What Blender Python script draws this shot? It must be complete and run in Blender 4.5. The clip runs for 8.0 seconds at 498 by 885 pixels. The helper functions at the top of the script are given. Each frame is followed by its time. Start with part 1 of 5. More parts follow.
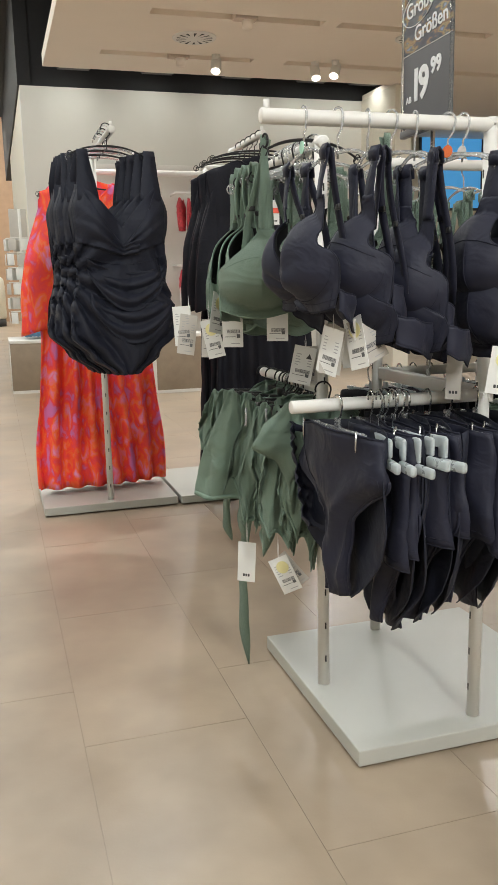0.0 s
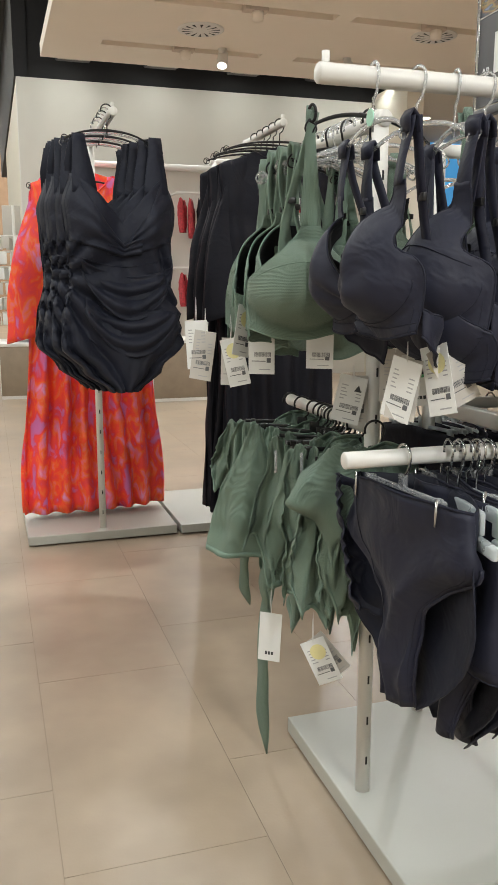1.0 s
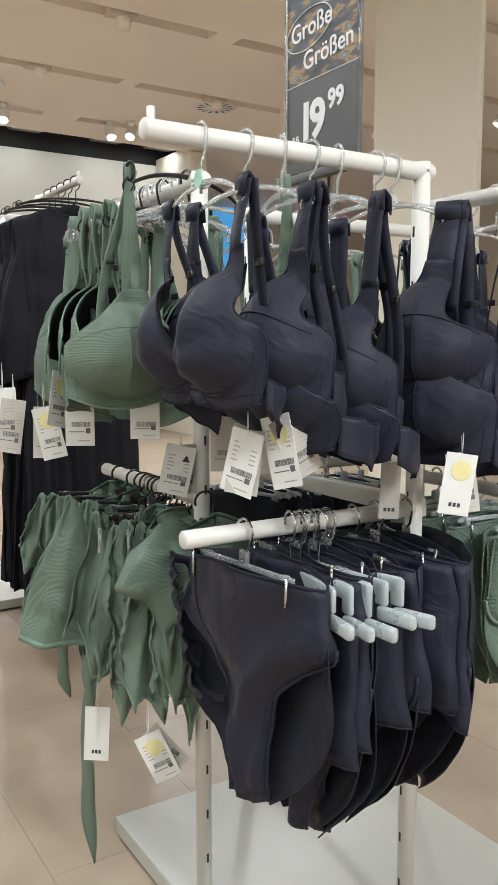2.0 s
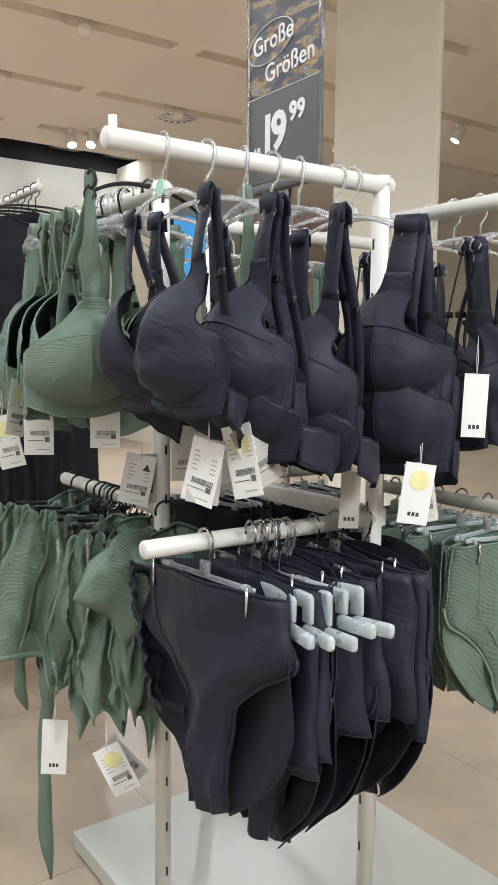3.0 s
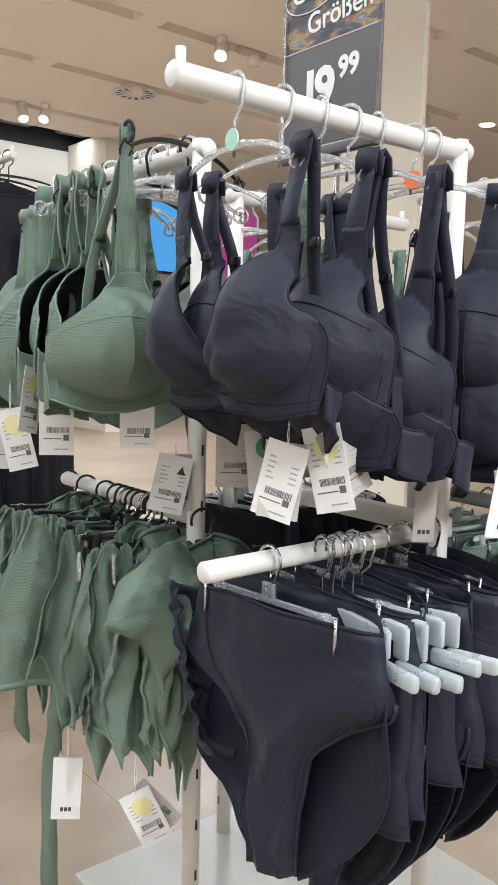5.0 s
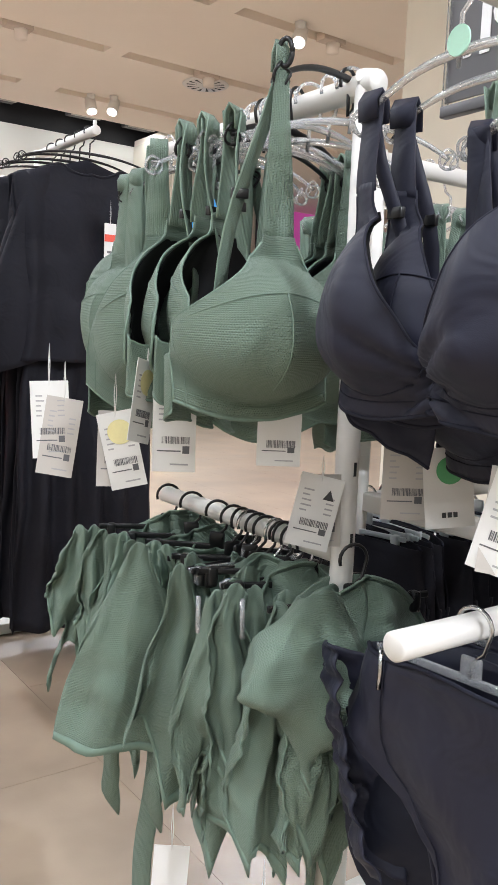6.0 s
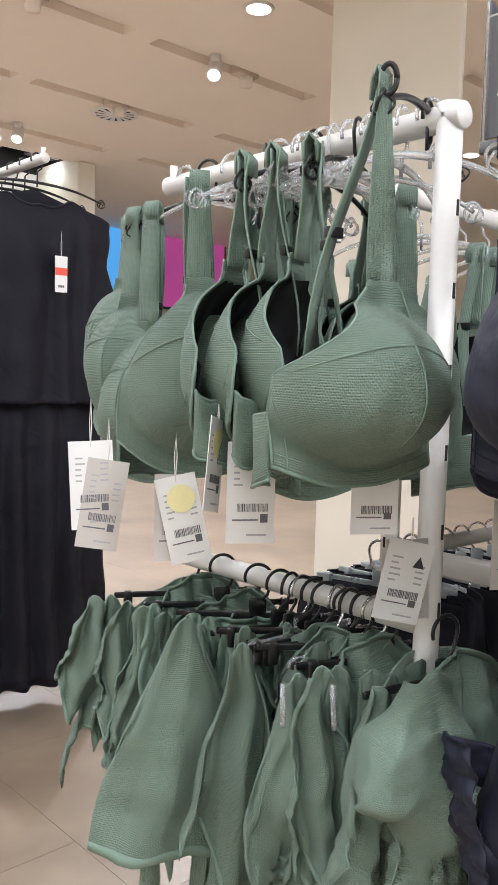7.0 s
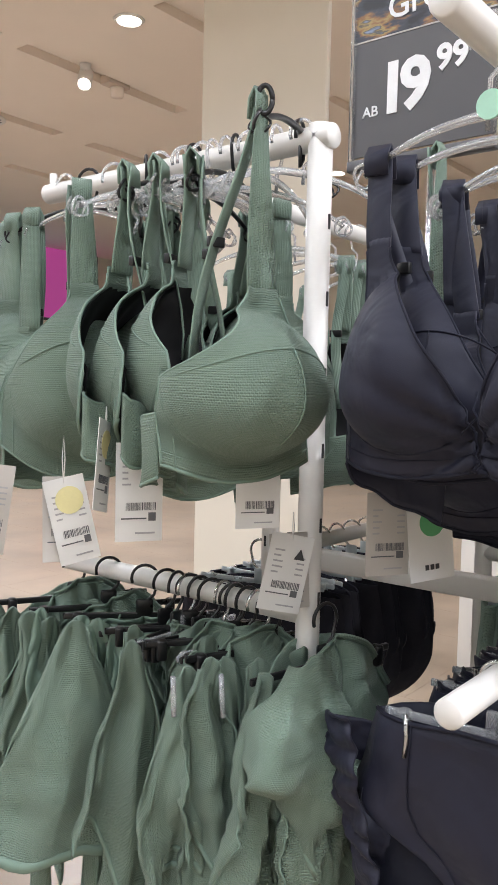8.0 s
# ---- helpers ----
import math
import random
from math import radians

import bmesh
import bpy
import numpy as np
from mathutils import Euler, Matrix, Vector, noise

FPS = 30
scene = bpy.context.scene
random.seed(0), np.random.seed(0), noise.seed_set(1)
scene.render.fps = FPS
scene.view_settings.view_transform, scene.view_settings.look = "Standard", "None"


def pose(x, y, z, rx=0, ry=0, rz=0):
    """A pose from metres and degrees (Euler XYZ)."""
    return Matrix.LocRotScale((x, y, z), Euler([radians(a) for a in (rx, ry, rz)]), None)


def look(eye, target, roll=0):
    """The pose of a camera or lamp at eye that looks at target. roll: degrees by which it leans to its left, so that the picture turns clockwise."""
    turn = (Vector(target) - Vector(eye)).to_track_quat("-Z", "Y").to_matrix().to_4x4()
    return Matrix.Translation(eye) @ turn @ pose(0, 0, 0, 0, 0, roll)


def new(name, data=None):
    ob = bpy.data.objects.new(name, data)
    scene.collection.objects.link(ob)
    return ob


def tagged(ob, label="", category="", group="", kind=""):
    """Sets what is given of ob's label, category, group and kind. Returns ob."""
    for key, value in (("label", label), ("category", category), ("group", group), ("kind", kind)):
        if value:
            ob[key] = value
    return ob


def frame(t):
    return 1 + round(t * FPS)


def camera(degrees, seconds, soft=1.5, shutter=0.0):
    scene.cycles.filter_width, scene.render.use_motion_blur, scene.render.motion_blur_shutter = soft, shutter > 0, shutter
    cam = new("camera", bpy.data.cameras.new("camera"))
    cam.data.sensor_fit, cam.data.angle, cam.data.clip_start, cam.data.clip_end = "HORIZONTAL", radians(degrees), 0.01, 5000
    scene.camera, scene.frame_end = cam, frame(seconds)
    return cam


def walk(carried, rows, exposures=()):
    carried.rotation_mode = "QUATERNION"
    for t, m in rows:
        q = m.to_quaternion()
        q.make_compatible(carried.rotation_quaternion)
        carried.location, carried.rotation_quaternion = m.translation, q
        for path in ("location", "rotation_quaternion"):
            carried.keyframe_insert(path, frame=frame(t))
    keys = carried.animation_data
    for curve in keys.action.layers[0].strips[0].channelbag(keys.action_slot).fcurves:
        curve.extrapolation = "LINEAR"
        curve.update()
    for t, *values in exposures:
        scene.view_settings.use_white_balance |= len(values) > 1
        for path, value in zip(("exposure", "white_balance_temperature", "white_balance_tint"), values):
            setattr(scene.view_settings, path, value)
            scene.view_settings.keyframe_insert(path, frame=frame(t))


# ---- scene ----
cam = camera(34.0, 8.0)
PATH = [
    (0, (-0.946, -1.693, 0.982), (-0.373, 0.186, 0.608), -1.3),
    (0.2, (-0.956, -1.616, 0.989), (-0.413, 0.259, 0.557), -0.5),
    (0.5, (-0.963, -1.488, 0.961), (-0.493, 0.398, 0.491), 0.4),
    (0.7, (-0.939, -1.391, 0.980), (-0.475, 0.503, 0.543), 0.3),
    (1, (-0.899, -1.308, 0.997), (-0.308, 0.567, 0.632), 0.0),
    (1.2, (-0.886, -1.273, 1.002), (-0.156, 0.565, 0.697), -0.1),
    (1.5, (-0.891, -1.241, 1.011), (-0.001, 0.532, 0.761), -0.0),
    (2, (-0.915, -1.197, 1.012), (0.145, 0.483, 0.78), 0.0),
    (3.5, (-0.917, -1.197, 1.012), (0.232, 0.426, 0.803), 0.5),
    (4, (-0.942, -1.154, 1.005), (0.214, 0.464, 0.791), 0.5),
    (4.2, (-0.956, -1.124, 1.0), (0.193, 0.499, 0.785), 0.5),
    (5.3, (-0.926, -0.889, 1.012), (0.353, 0.627, 0.777), 1.5),
    (5.5, (-0.905, -0.834, 0.995), (0.361, 0.702, 0.802), 1.4),
    (6, (-0.89, -0.69, 0.993), (0.267, 0.924, 0.756), 2.3),
    (6.5, (-0.934, -0.552, 1.011), (0.274, 1.023, 0.77), 2.1),
    (7, (-0.975, -0.49, 1.013), (0.381, 0.971, 0.852), 1.6),
    (7.5, (-1.0, -0.478, 1.006), (0.425, 0.918, 0.861), 1.6),
    (8, (-1.007, -0.506, 1.004), (0.558, 0.734, 0.878), 1.3),
]
walk(cam, [(t, look(eye, target, roll)) for t, eye, target, roll in PATH],
     exposures=[(0.0, -0.41, 6650, 8), (1.0, -0.40, 6650, 8), (2.0, -0.19, 6350, 9), (3.5, -0.10, 6250, 11), (5.5, 0.10, 6150, 13), (6.5, 0.14, 6180, 15), (8.0, 0.10, 6200, 16)])

# ---- world and lamps ----
world = bpy.data.worlds.new("world")
scene.world = world
world.use_nodes = True
world.node_tree.nodes["Background"].inputs[0].default_value = (1.0, 0.95, 0.88, 1)
world.node_tree.nodes["Background"].inputs[1].default_value = 0.02

CEIL = 3.2
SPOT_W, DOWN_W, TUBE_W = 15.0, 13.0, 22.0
WARM = (0.97, 1.0, 1.02)


def lamp_area(name, loc, size, watts, target=None, color=WARM, spread=180):
    d = bpy.data.lights.new(name, "AREA")
    d.shape, d.size, d.energy, d.color, d.spread = "DISK", size, watts, color, radians(spread)
    o = new(name, d)
    o.matrix_basis = look(loc, target if target else (loc[0], loc[1] + 0.001, loc[2] - 1))
    return o


# ---- materials ----
def nodes_of(name):
    m = bpy.data.materials.new(name)
    m.use_nodes = True
    nt = m.node_tree
    return m, nt, nt.nodes["Principled BSDF"]


def mat(name, color, rough=0.5, metal=0.0, vary=0.12, scale=30.0, fine=400.0, bump=0.0, sheen=0.0, coat=0.0,
        trans=0.0, weave=None, weave_depth=0.25, crease=0.0, spec=0.5):
    """A surface with two scales of variation; weave: cell size in metres of a knitted relief."""
    m, nt, b = nodes_of(name)
    tc = nt.nodes.new("ShaderNodeTexCoord")
    n1 = nt.nodes.new("ShaderNodeTexNoise")
    n1.inputs["Scale"].default_value, n1.inputs["Detail"].default_value = scale, 4
    n2 = nt.nodes.new("ShaderNodeTexNoise")
    n2.inputs["Scale"].default_value, n2.inputs["Detail"].default_value = fine, 2
    for n in (n1, n2):
        nt.links.new(tc.outputs["Object"], n.inputs["Vector"])
    mix = nt.nodes.new("ShaderNodeMix")
    mix.data_type = "RGBA"
    dark = [c * (1 - vary) for c in color]
    lite = [min(1, c * (1 + vary)) for c in color]
    mix.inputs[6].default_value, mix.inputs[7].default_value = (*dark, 1), (*lite, 1)
    add = nt.nodes.new("ShaderNodeMath")
    add.operation = "MULTIPLY_ADD"
    nt.links.new(n2.outputs["Fac"], add.inputs[0])
    add.inputs[1].default_value = 0.35
    nt.links.new(n1.outputs["Fac"], add.inputs[2])
    sub = nt.nodes.new("ShaderNodeMath")
    sub.operation = "SUBTRACT"
    nt.links.new(add.outputs[0], sub.inputs[0])
    sub.inputs[1].default_value = 0.17
    nt.links.new(sub.outputs[0], mix.inputs[0])
    nt.links.new(mix.outputs[2], b.inputs["Base Color"])
    mr = nt.nodes.new("ShaderNodeMapRange")
    mr.inputs[3].default_value, mr.inputs[4].default_value = max(0.02, rough - 0.1), min(1, rough + 0.1)
    nt.links.new(n1.outputs["Fac"], mr.inputs[0])
    nt.links.new(mr.outputs[0], b.inputs["Roughness"])
    b.inputs["Metallic"].default_value = metal
    b.inputs["Specular IOR Level"].default_value = spec
    b.inputs["Sheen Weight"].default_value = sheen
    b.inputs["Coat Weight"].default_value = coat
    b.inputs["Transmission Weight"].default_value = trans
    if weave:
        vo = nt.nodes.new("ShaderNodeTexBrick")
        vo.inputs["Scale"].default_value = 1.0
        vo.inputs["Brick Width"].default_value, vo.inputs["Row Height"].default_value = weave * 1.35, weave
        vo.inputs["Mortar Size"].default_value, vo.inputs["Mortar Smooth"].default_value = weave * 0.35, 1.0
        nt.links.new(tc.outputs["UV"], vo.inputs["Vector"])
        bp = nt.nodes.new("ShaderNodeBump")
        bp.invert = True
        bp.inputs["Strength"].default_value, bp.inputs["Distance"].default_value = weave_depth, 0.0019
        nt.links.new(vo.outputs["Fac"], bp.inputs["Height"])
        nt.links.new(bp.outputs[0], b.inputs["Normal"])
    elif bump:
        bp = nt.nodes.new("ShaderNodeBump")
        bp.inputs["Strength"].default_value, bp.inputs["Distance"].default_value = bump, 0.002
        nt.links.new(n2.outputs["Fac"], bp.inputs["Height"])
        nt.links.new(bp.outputs[0], b.inputs["Normal"])
    if crease:
        n3 = nt.nodes.new("ShaderNodeTexNoise")
        n3.inputs["Scale"].default_value, n3.inputs["Detail"].default_value, n3.inputs["Distortion"].default_value = 16, 2, 1.4
        nt.links.new(tc.outputs["Object"], n3.inputs["Vector"])
        b3 = nt.nodes.new("ShaderNodeBump")
        b3.inputs["Strength"].default_value, b3.inputs["Distance"].default_value = crease, 0.012
        nt.links.new(n3.outputs["Fac"], b3.inputs["Height"])
        if weave or bump:
            nt.links.new(b3.outputs[0], bp.inputs["Normal"])
        else:
            nt.links.new(b3.outputs[0], b.inputs["Normal"])
    return m


def glow(name, color, power):
    m, nt, b = nodes_of(name)
    b.inputs["Base Color"].default_value = (*color, 1)
    b.inputs["Emission Color"].default_value = (*color, 1)
    b.inputs["Emission Strength"].default_value = power
    return m


def floor_mat():
    m, nt, b = nodes_of("floor_stoneware")
    tc = nt.nodes.new("ShaderNodeTexCoord")
    oi = nt.nodes.new("ShaderNodeObjectInfo")
    shift = nt.nodes.new("ShaderNodeVectorMath")
    shift.operation = "MULTIPLY_ADD"
    geo = nt.nodes.new("ShaderNodeNewGeometry")
    nt.links.new(oi.outputs["Random"], shift.inputs[0])
    shift.inputs[1].default_value = (7, 3, 5)
    nt.links.new(geo.outputs["Position"], shift.inputs[2])
    fac = None
    outs = []
    for s, d in ((1.6, 4), (4.5, 3), (160.0, 3)):
        n = nt.nodes.new("ShaderNodeTexNoise")
        n.inputs["Scale"].default_value, n.inputs["Detail"].default_value = s, d
        nt.links.new((geo.outputs["Position"] if s < 5 else shift.outputs[0]), n.inputs["Vector"])
        outs.append(n.outputs["Fac"])
    ramp = nt.nodes.new("ShaderNodeValToRGB")
    ramp.color_ramp.elements[0].position, ramp.color_ramp.elements[1].position = 0.3, 0.7
    ramp.color_ramp.elements[0].color = (0.262, 0.203, 0.150, 1)
    ramp.color_ramp.elements[1].color = (0.445, 0.355, 0.262, 1)
    a = nt.nodes.new("ShaderNodeMath")
    a.operation = "MULTIPLY_ADD"
    nt.links.new(outs[1], a.inputs[0])
    a.inputs[1].default_value = 0.5
    half = nt.nodes.new("ShaderNodeMath")
    half.operation = "MULTIPLY_ADD"
    nt.links.new(outs[0], half.inputs[0])
    half.inputs[1].default_value, half.inputs[2].default_value = 0.6, -0.05
    nt.links.new(half.outputs[0], a.inputs[2])
    nt.links.new(a.outputs[0], ramp.inputs[0])
    nt.links.new(ramp.outputs[0], b.inputs["Base Color"])
    mr = nt.nodes.new("ShaderNodeMapRange")
    mr.inputs[3].default_value, mr.inputs[4].default_value = 0.24, 0.46
    nt.links.new(outs[1], mr.inputs[0])
    nt.links.new(mr.outputs[0], b.inputs["Roughness"])
    bp = nt.nodes.new("ShaderNodeBump")
    bp.inputs["Strength"].default_value, bp.inputs["Distance"].default_value = 0.08, 0.002
    nt.links.new(outs[2], bp.inputs["Height"])
    nt.links.new(bp.outputs[0], b.inputs["Normal"])
    return m


def print_mat():
    """Orange, red and pink printed viscose."""
    m, nt, b = nodes_of("printed_viscose")
    tc = nt.nodes.new("ShaderNodeTexCoord")
    mp = nt.nodes.new("ShaderNodeMapping")
    mp.inputs["Scale"].default_value = (1, 1, 0.55)
    nt.links.new(tc.outputs["Object"], mp.inputs["Vector"])
    n = nt.nodes.new("ShaderNodeTexNoise")
    n.inputs["Scale"].default_value, n.inputs["Detail"].default_value, n.inputs["Distortion"].default_value = 20, 3.5, 0.6
    nt.links.new(mp.outputs[0], n.inputs["Vector"])
    r = nt.nodes.new("ShaderNodeValToRGB")
    e = r.color_ramp.elements
    e[0].position, e[0].color = 0.34, (0.62, 0.16, 0.42, 1)
    e[1].position, e[1].color = 0.43, (0.85, 0.05, 0.07, 1)
    for p, c in ((0.52, (0.95, 0.07, 0.03, 1)), (0.57, (0.93, 0.15, 0.03, 1)), (0.63, (0.85, 0.16, 0.26, 1)), (0.72, (0.74, 0.30, 0.55, 1))):
        x = e.new(p)
        x.color = c
    nt.links.new(n.outputs["Fac"], r.inputs[0])
    nt.links.new(r.outputs[0], b.inputs["Base Color"])
    b.inputs["Roughness"].default_value = 0.6
    return m


M = dict(
    suit=mat("dark_navy_jersey", (0.010, 0.012, 0.024), 0.66, vary=0.15, scale=18, fine=1500, bump=0.08, sheen=0.02, crease=0.35, spec=0.35),
    slat=mat("dark_wood_slat", (0.06, 0.04, 0.03), 0.6, vary=0.3),
    floor=floor_mat(), grout=mat("grout", (0.31, 0.245, 0.185), 0.8, vary=0.2),
    ceiling=mat("ceiling_paint", (0.86, 0.78, 0.69), 0.85, vary=0.03, scale=3, bump=0.05),
    slot=mat("slot_paint", (0.6, 0.5, 0.42), 0.8, vary=0.05),
    wall=mat("wall_paint", (0.72, 0.71, 0.66), 0.8, vary=0.04, scale=4, bump=0.05),
    beige=mat("beige_paint", (0.73, 0.69, 0.59), 0.75, vary=0.04, scale=4, bump=0.05),
    black=mat("black_paint", (0.012, 0.012, 0.014), 0.7, vary=0.2),
    fixture=mat("fixture_grey", (0.05, 0.05, 0.055), 0.5),
    white=mat("white_powder_coat", (0.74, 0.72, 0.68), 0.38, vary=0.03, scale=12, bump=0.03),
    board=mat("white_board", (0.45, 0.45, 0.41), 0.4, vary=0.06, scale=9, bump=0.02),
    slotdark=mat("slot_dark", (0.03, 0.03, 0.03), 0.7),
    navy=mat("navy_microfibre", (0.0150, 0.0163, 0.0315), 0.56, vary=0.13, scale=18, fine=1500, bump=0.08, sheen=0.04, crease=0.35, spec=0.30),
    navy_rib=mat("navy_binding", (0.016, 0.017, 0.029), 0.8, vary=0.2, scale=40, weave=0.0016, weave_depth=0.2, spec=0.25),
    black_knit=mat("black_jersey", (0.014, 0.014, 0.020), 0.75, vary=0.25, scale=14, fine=900, bump=0.15, sheen=0.0, crease=0.4, spec=0.2),
    green=mat("green_pique", (0.190, 0.268, 0.208), 0.65, vary=0.13, scale=14, fine=700, weave=0.0023, weave_depth=0.8, sheen=0.1, crease=0.12, spec=0.3),
    green_smooth=mat("green_lining", (0.168, 0.244, 0.192), 0.6, vary=0.12, scale=16, fine=900, bump=0.1, sheen=0.1, crease=0.2, spec=0.3),
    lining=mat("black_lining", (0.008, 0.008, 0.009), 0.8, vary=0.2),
    card=mat("white_card", (0.80, 0.80, 0.78), 0.55, vary=0.04, scale=40),
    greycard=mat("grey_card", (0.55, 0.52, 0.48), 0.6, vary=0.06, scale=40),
    ink=mat("ink", (0.05, 0.05, 0.055), 0.6), inkgrey=mat("grey_ink", (0.42, 0.42, 0.43), 0.6), softink=mat("barcode_ink", (0.13, 0.13, 0.14), 0.6),
    yellow=mat("pale_yellow_sticker", (0.80, 0.74, 0.38), 0.5), red=mat("red_sticker", (0.80, 0.09, 0.05), 0.5),
    orange=mat("orange_sticker", (0.90, 0.20, 0.06), 0.5), mint=mat("mint_sticker", (0.45, 0.78, 0.62), 0.5),
    greensticker=mat("green_sticker", (0.10, 0.38, 0.16), 0.5),
    clear=mat("clear_plastic", (0.93, 0.95, 0.97), 0.12, vary=0.02, trans=0.75),
    frost=mat("frosted_plastic", (0.74, 0.80, 0.82), 0.3, vary=0.04, trans=0.45),
    blackplastic=mat("black_plastic", (0.010, 0.010, 0.011), 0.3),
    steel=mat("steel_wire", (0.62, 0.62, 0.62), 0.25, metal=1.0, vary=0.05),
    signgrey=mat("sign_grey", (0.092, 0.089, 0.093), 0.42, vary=0.06), signwhite=mat("sign_white", (0.85, 0.85, 0.85), 0.5),
    acryl=mat("acrylic", (0.9, 0.92, 0.93), 0.05, vary=0.01, trans=0.9),
    wood=mat("wood_panel", (0.42, 0.28, 0.18), 0.5, vary=0.15, scale=6), crate=mat("crate_oak", (0.28, 0.22, 0.16), 0.6, vary=0.2, scale=12),
    binwhite=mat("bin_plastic", (0.70, 0.68, 0.60), 0.4), straw=mat("blue_textile", (0.10, 0.22, 0.36), 0.7, vary=0.4, scale=60),
    viscose=print_mat(), floral=mat("red_floral", (0.55, 0.06, 0.08), 0.6, vary=0.9, scale=45),
    lampglow=glow("lamp_glass", (1.0, 0.9, 0.75), 14.0), tube=glow("tube_glass", (1.0, 0.88, 0.66), 7.0),
    sky=glow("screen_blue", (0.08, 0.36, 0.75), 0.8), skylight=glow("screen_pale", (0.30, 0.58, 0.85), 0.75),
    pink=glow("screen_pink", (0.50, 0.08, 0.32), 0.45), sea=glow("screen_sea", (0.30, 0.40, 0.48), 0.9), hill=glow("screen_hill", (0.16, 0.26, 0.16), 0.9),
)


# ---- mesh helpers ----
def part(name, bm, material, parent=None, label="", smooth=True, thick=0.0, weld=False):
    if weld:
        bmesh.ops.remove_doubles(bm, verts=bm.verts, dist=1e-5)
    me = bpy.data.meshes.new(name)
    bmesh.ops.recalc_face_normals(bm, faces=bm.faces)
    bm.to_mesh(me)
    bm.free()
    for p in me.polygons:
        p.use_smooth = smooth
    me.materials.append(material)
    o = new(name, me)
    o.parent = parent
    if thick:
        s = o.modifiers.new("thickness", "SOLIDIFY")
        s.thickness, s.offset = thick, 0
    if label:
        tagged(o, label)
    return o


def thing(name, label, category, group="", kind="", m=None):
    e = new(name)
    e.empty_display_size = 0.05
    if m is not None:
        e.matrix_basis = m
    return tagged(e, label, category, group, kind)


def box(bm, a, b, bevel=0.0, rot=None):
    r = bmesh.ops.create_cube(bm, size=1)
    vs = r["verts"]
    c = [(a[i] + b[i]) / 2 for i in range(3)]
    s = [abs(b[i] - a[i]) for i in range(3)]
    for v in vs:
        v.co = Vector((v.co.x * s[0], v.co.y * s[1], v.co.z * s[2]))
        if rot is not None:
            v.co = rot @ v.co
        v.co += Vector(c)
    if bevel:
        es = list({e for v in vs for e in v.link_edges})
        bmesh.ops.bevel(bm, geom=es, offset=bevel, segments=2, affect="EDGES", profile=0.5)
    return bm


def B(a, b, bevel=0.0):
    return box(bmesh.new(), a, b, bevel)


def tube(bm, pts, r, seg=8, caps=True):
    """A round bar along points; r may be a list."""
    pts = [Vector(p) for p in pts]
    n = len(pts)
    rings = []
    up = None
    for i, p in enumerate(pts):
        d = (pts[min(i + 1, n - 1)] - pts[max(i - 1, 0)]).normalized()
        if up is None:
            up = d.orthogonal().normalized()
        else:
            up = (up - d * up.dot(d))
            up = up.normalized() if up.length > 1e-6 else d.orthogonal().normalized()
        side = d.cross(up)
        rad = r[i] if isinstance(r, (list, tuple)) else r
        rings.append([bm.verts.new(p + (up * math.cos(a) + side * math.sin(a)) * rad) for a in (2 * math.pi * k / seg for k in range(seg))])
    for i in range(n - 1):
        for k in range(seg):
            bm.faces.new((rings[i][k], rings[i][(k + 1) % seg], rings[i + 1][(k + 1) % seg], rings[i + 1][k]))
    if caps:
        bm.faces.new(rings[0])
        bm.faces.new(rings[-1])
    return bm


def T(pts, r, seg=8):
    return tube(bmesh.new(), pts, r, seg)


def surf(bm, f, nu, nv):
    """A sheet of nu x nv cells from f(u, v), both from 0 to 1."""
    vs = [[bm.verts.new(f(i / nu, j / nv)) for j in range(nv + 1)] for i in range(nu + 1)]
    for i in range(nu):
        for j in range(nv):
            bm.faces.new((vs[i][j], vs[i + 1][j], vs[i + 1][j + 1], vs[i][j + 1]))
    lay_flat(bm, vs)
    return bm


def lay_flat(bm, vs):
    """Cloth coordinates in metres, along the middle row and the middle column of a sheet."""
    uv = bm.loops.layers.uv.verify()
    mi, mj = len(vs) // 2, len(vs[0]) // 2
    us, ws = [0.0], [0.0]
    for i in range(1, len(vs)):
        us.append(us[-1] + (vs[i][mj].co - vs[i - 1][mj].co).length)
    for j in range(1, len(vs[0])):
        ws.append(ws[-1] + (vs[mi][j].co - vs[mi][j - 1].co).length)
    at = {v: (us[i], ws[j]) for i, col in enumerate(vs) for j, v in enumerate(col)}
    for f in bm.faces:
        for lp in f.loops:
            lp[uv].uv = at.get(lp.vert, (0.0, 0.0))


def S(f, nu, nv):
    return surf(bmesh.new(), f, nu, nv)


def arc(c, r, a0, a1, n, plane="xz"):
    out = []
    for k in range(n + 1):
        a = radians(a0 + (a1 - a0) * k / n)
        p, q = c[0] + r * math.cos(a), c[1] + r * math.sin(a)
        out.append((p, 0, q) if plane == "xz" else (p, q, 0))
    return out


def strip(pts, normals, width, thick_seg=1):
    """A flat ribbon along points; normals: its width direction at each point."""
    bm = bmesh.new()
    pts, ws = [Vector(p) for p in pts], [Vector(w).normalized() for w in normals]
    row = []
    for i, (p, w) in enumerate(zip(pts, ws)):
        h = width[i] / 2 if isinstance(width, (list, tuple)) else width / 2
        row.append((bm.verts.new(p - w * h), bm.verts.new(p), bm.verts.new(p + w * h)))
    for i in range(len(row) - 1):
        for k in (0, 1):
            bm.faces.new((row[i][k], row[i][k + 1], row[i + 1][k + 1], row[i + 1][k]))
    lay_flat(bm, row)
    return bm

# ---- structure ----
def structure(name, bm, material, label, category, smooth=False):
    o = part(name, bm, material, None, "", smooth)
    return tagged(o, label, category, "", "structure")


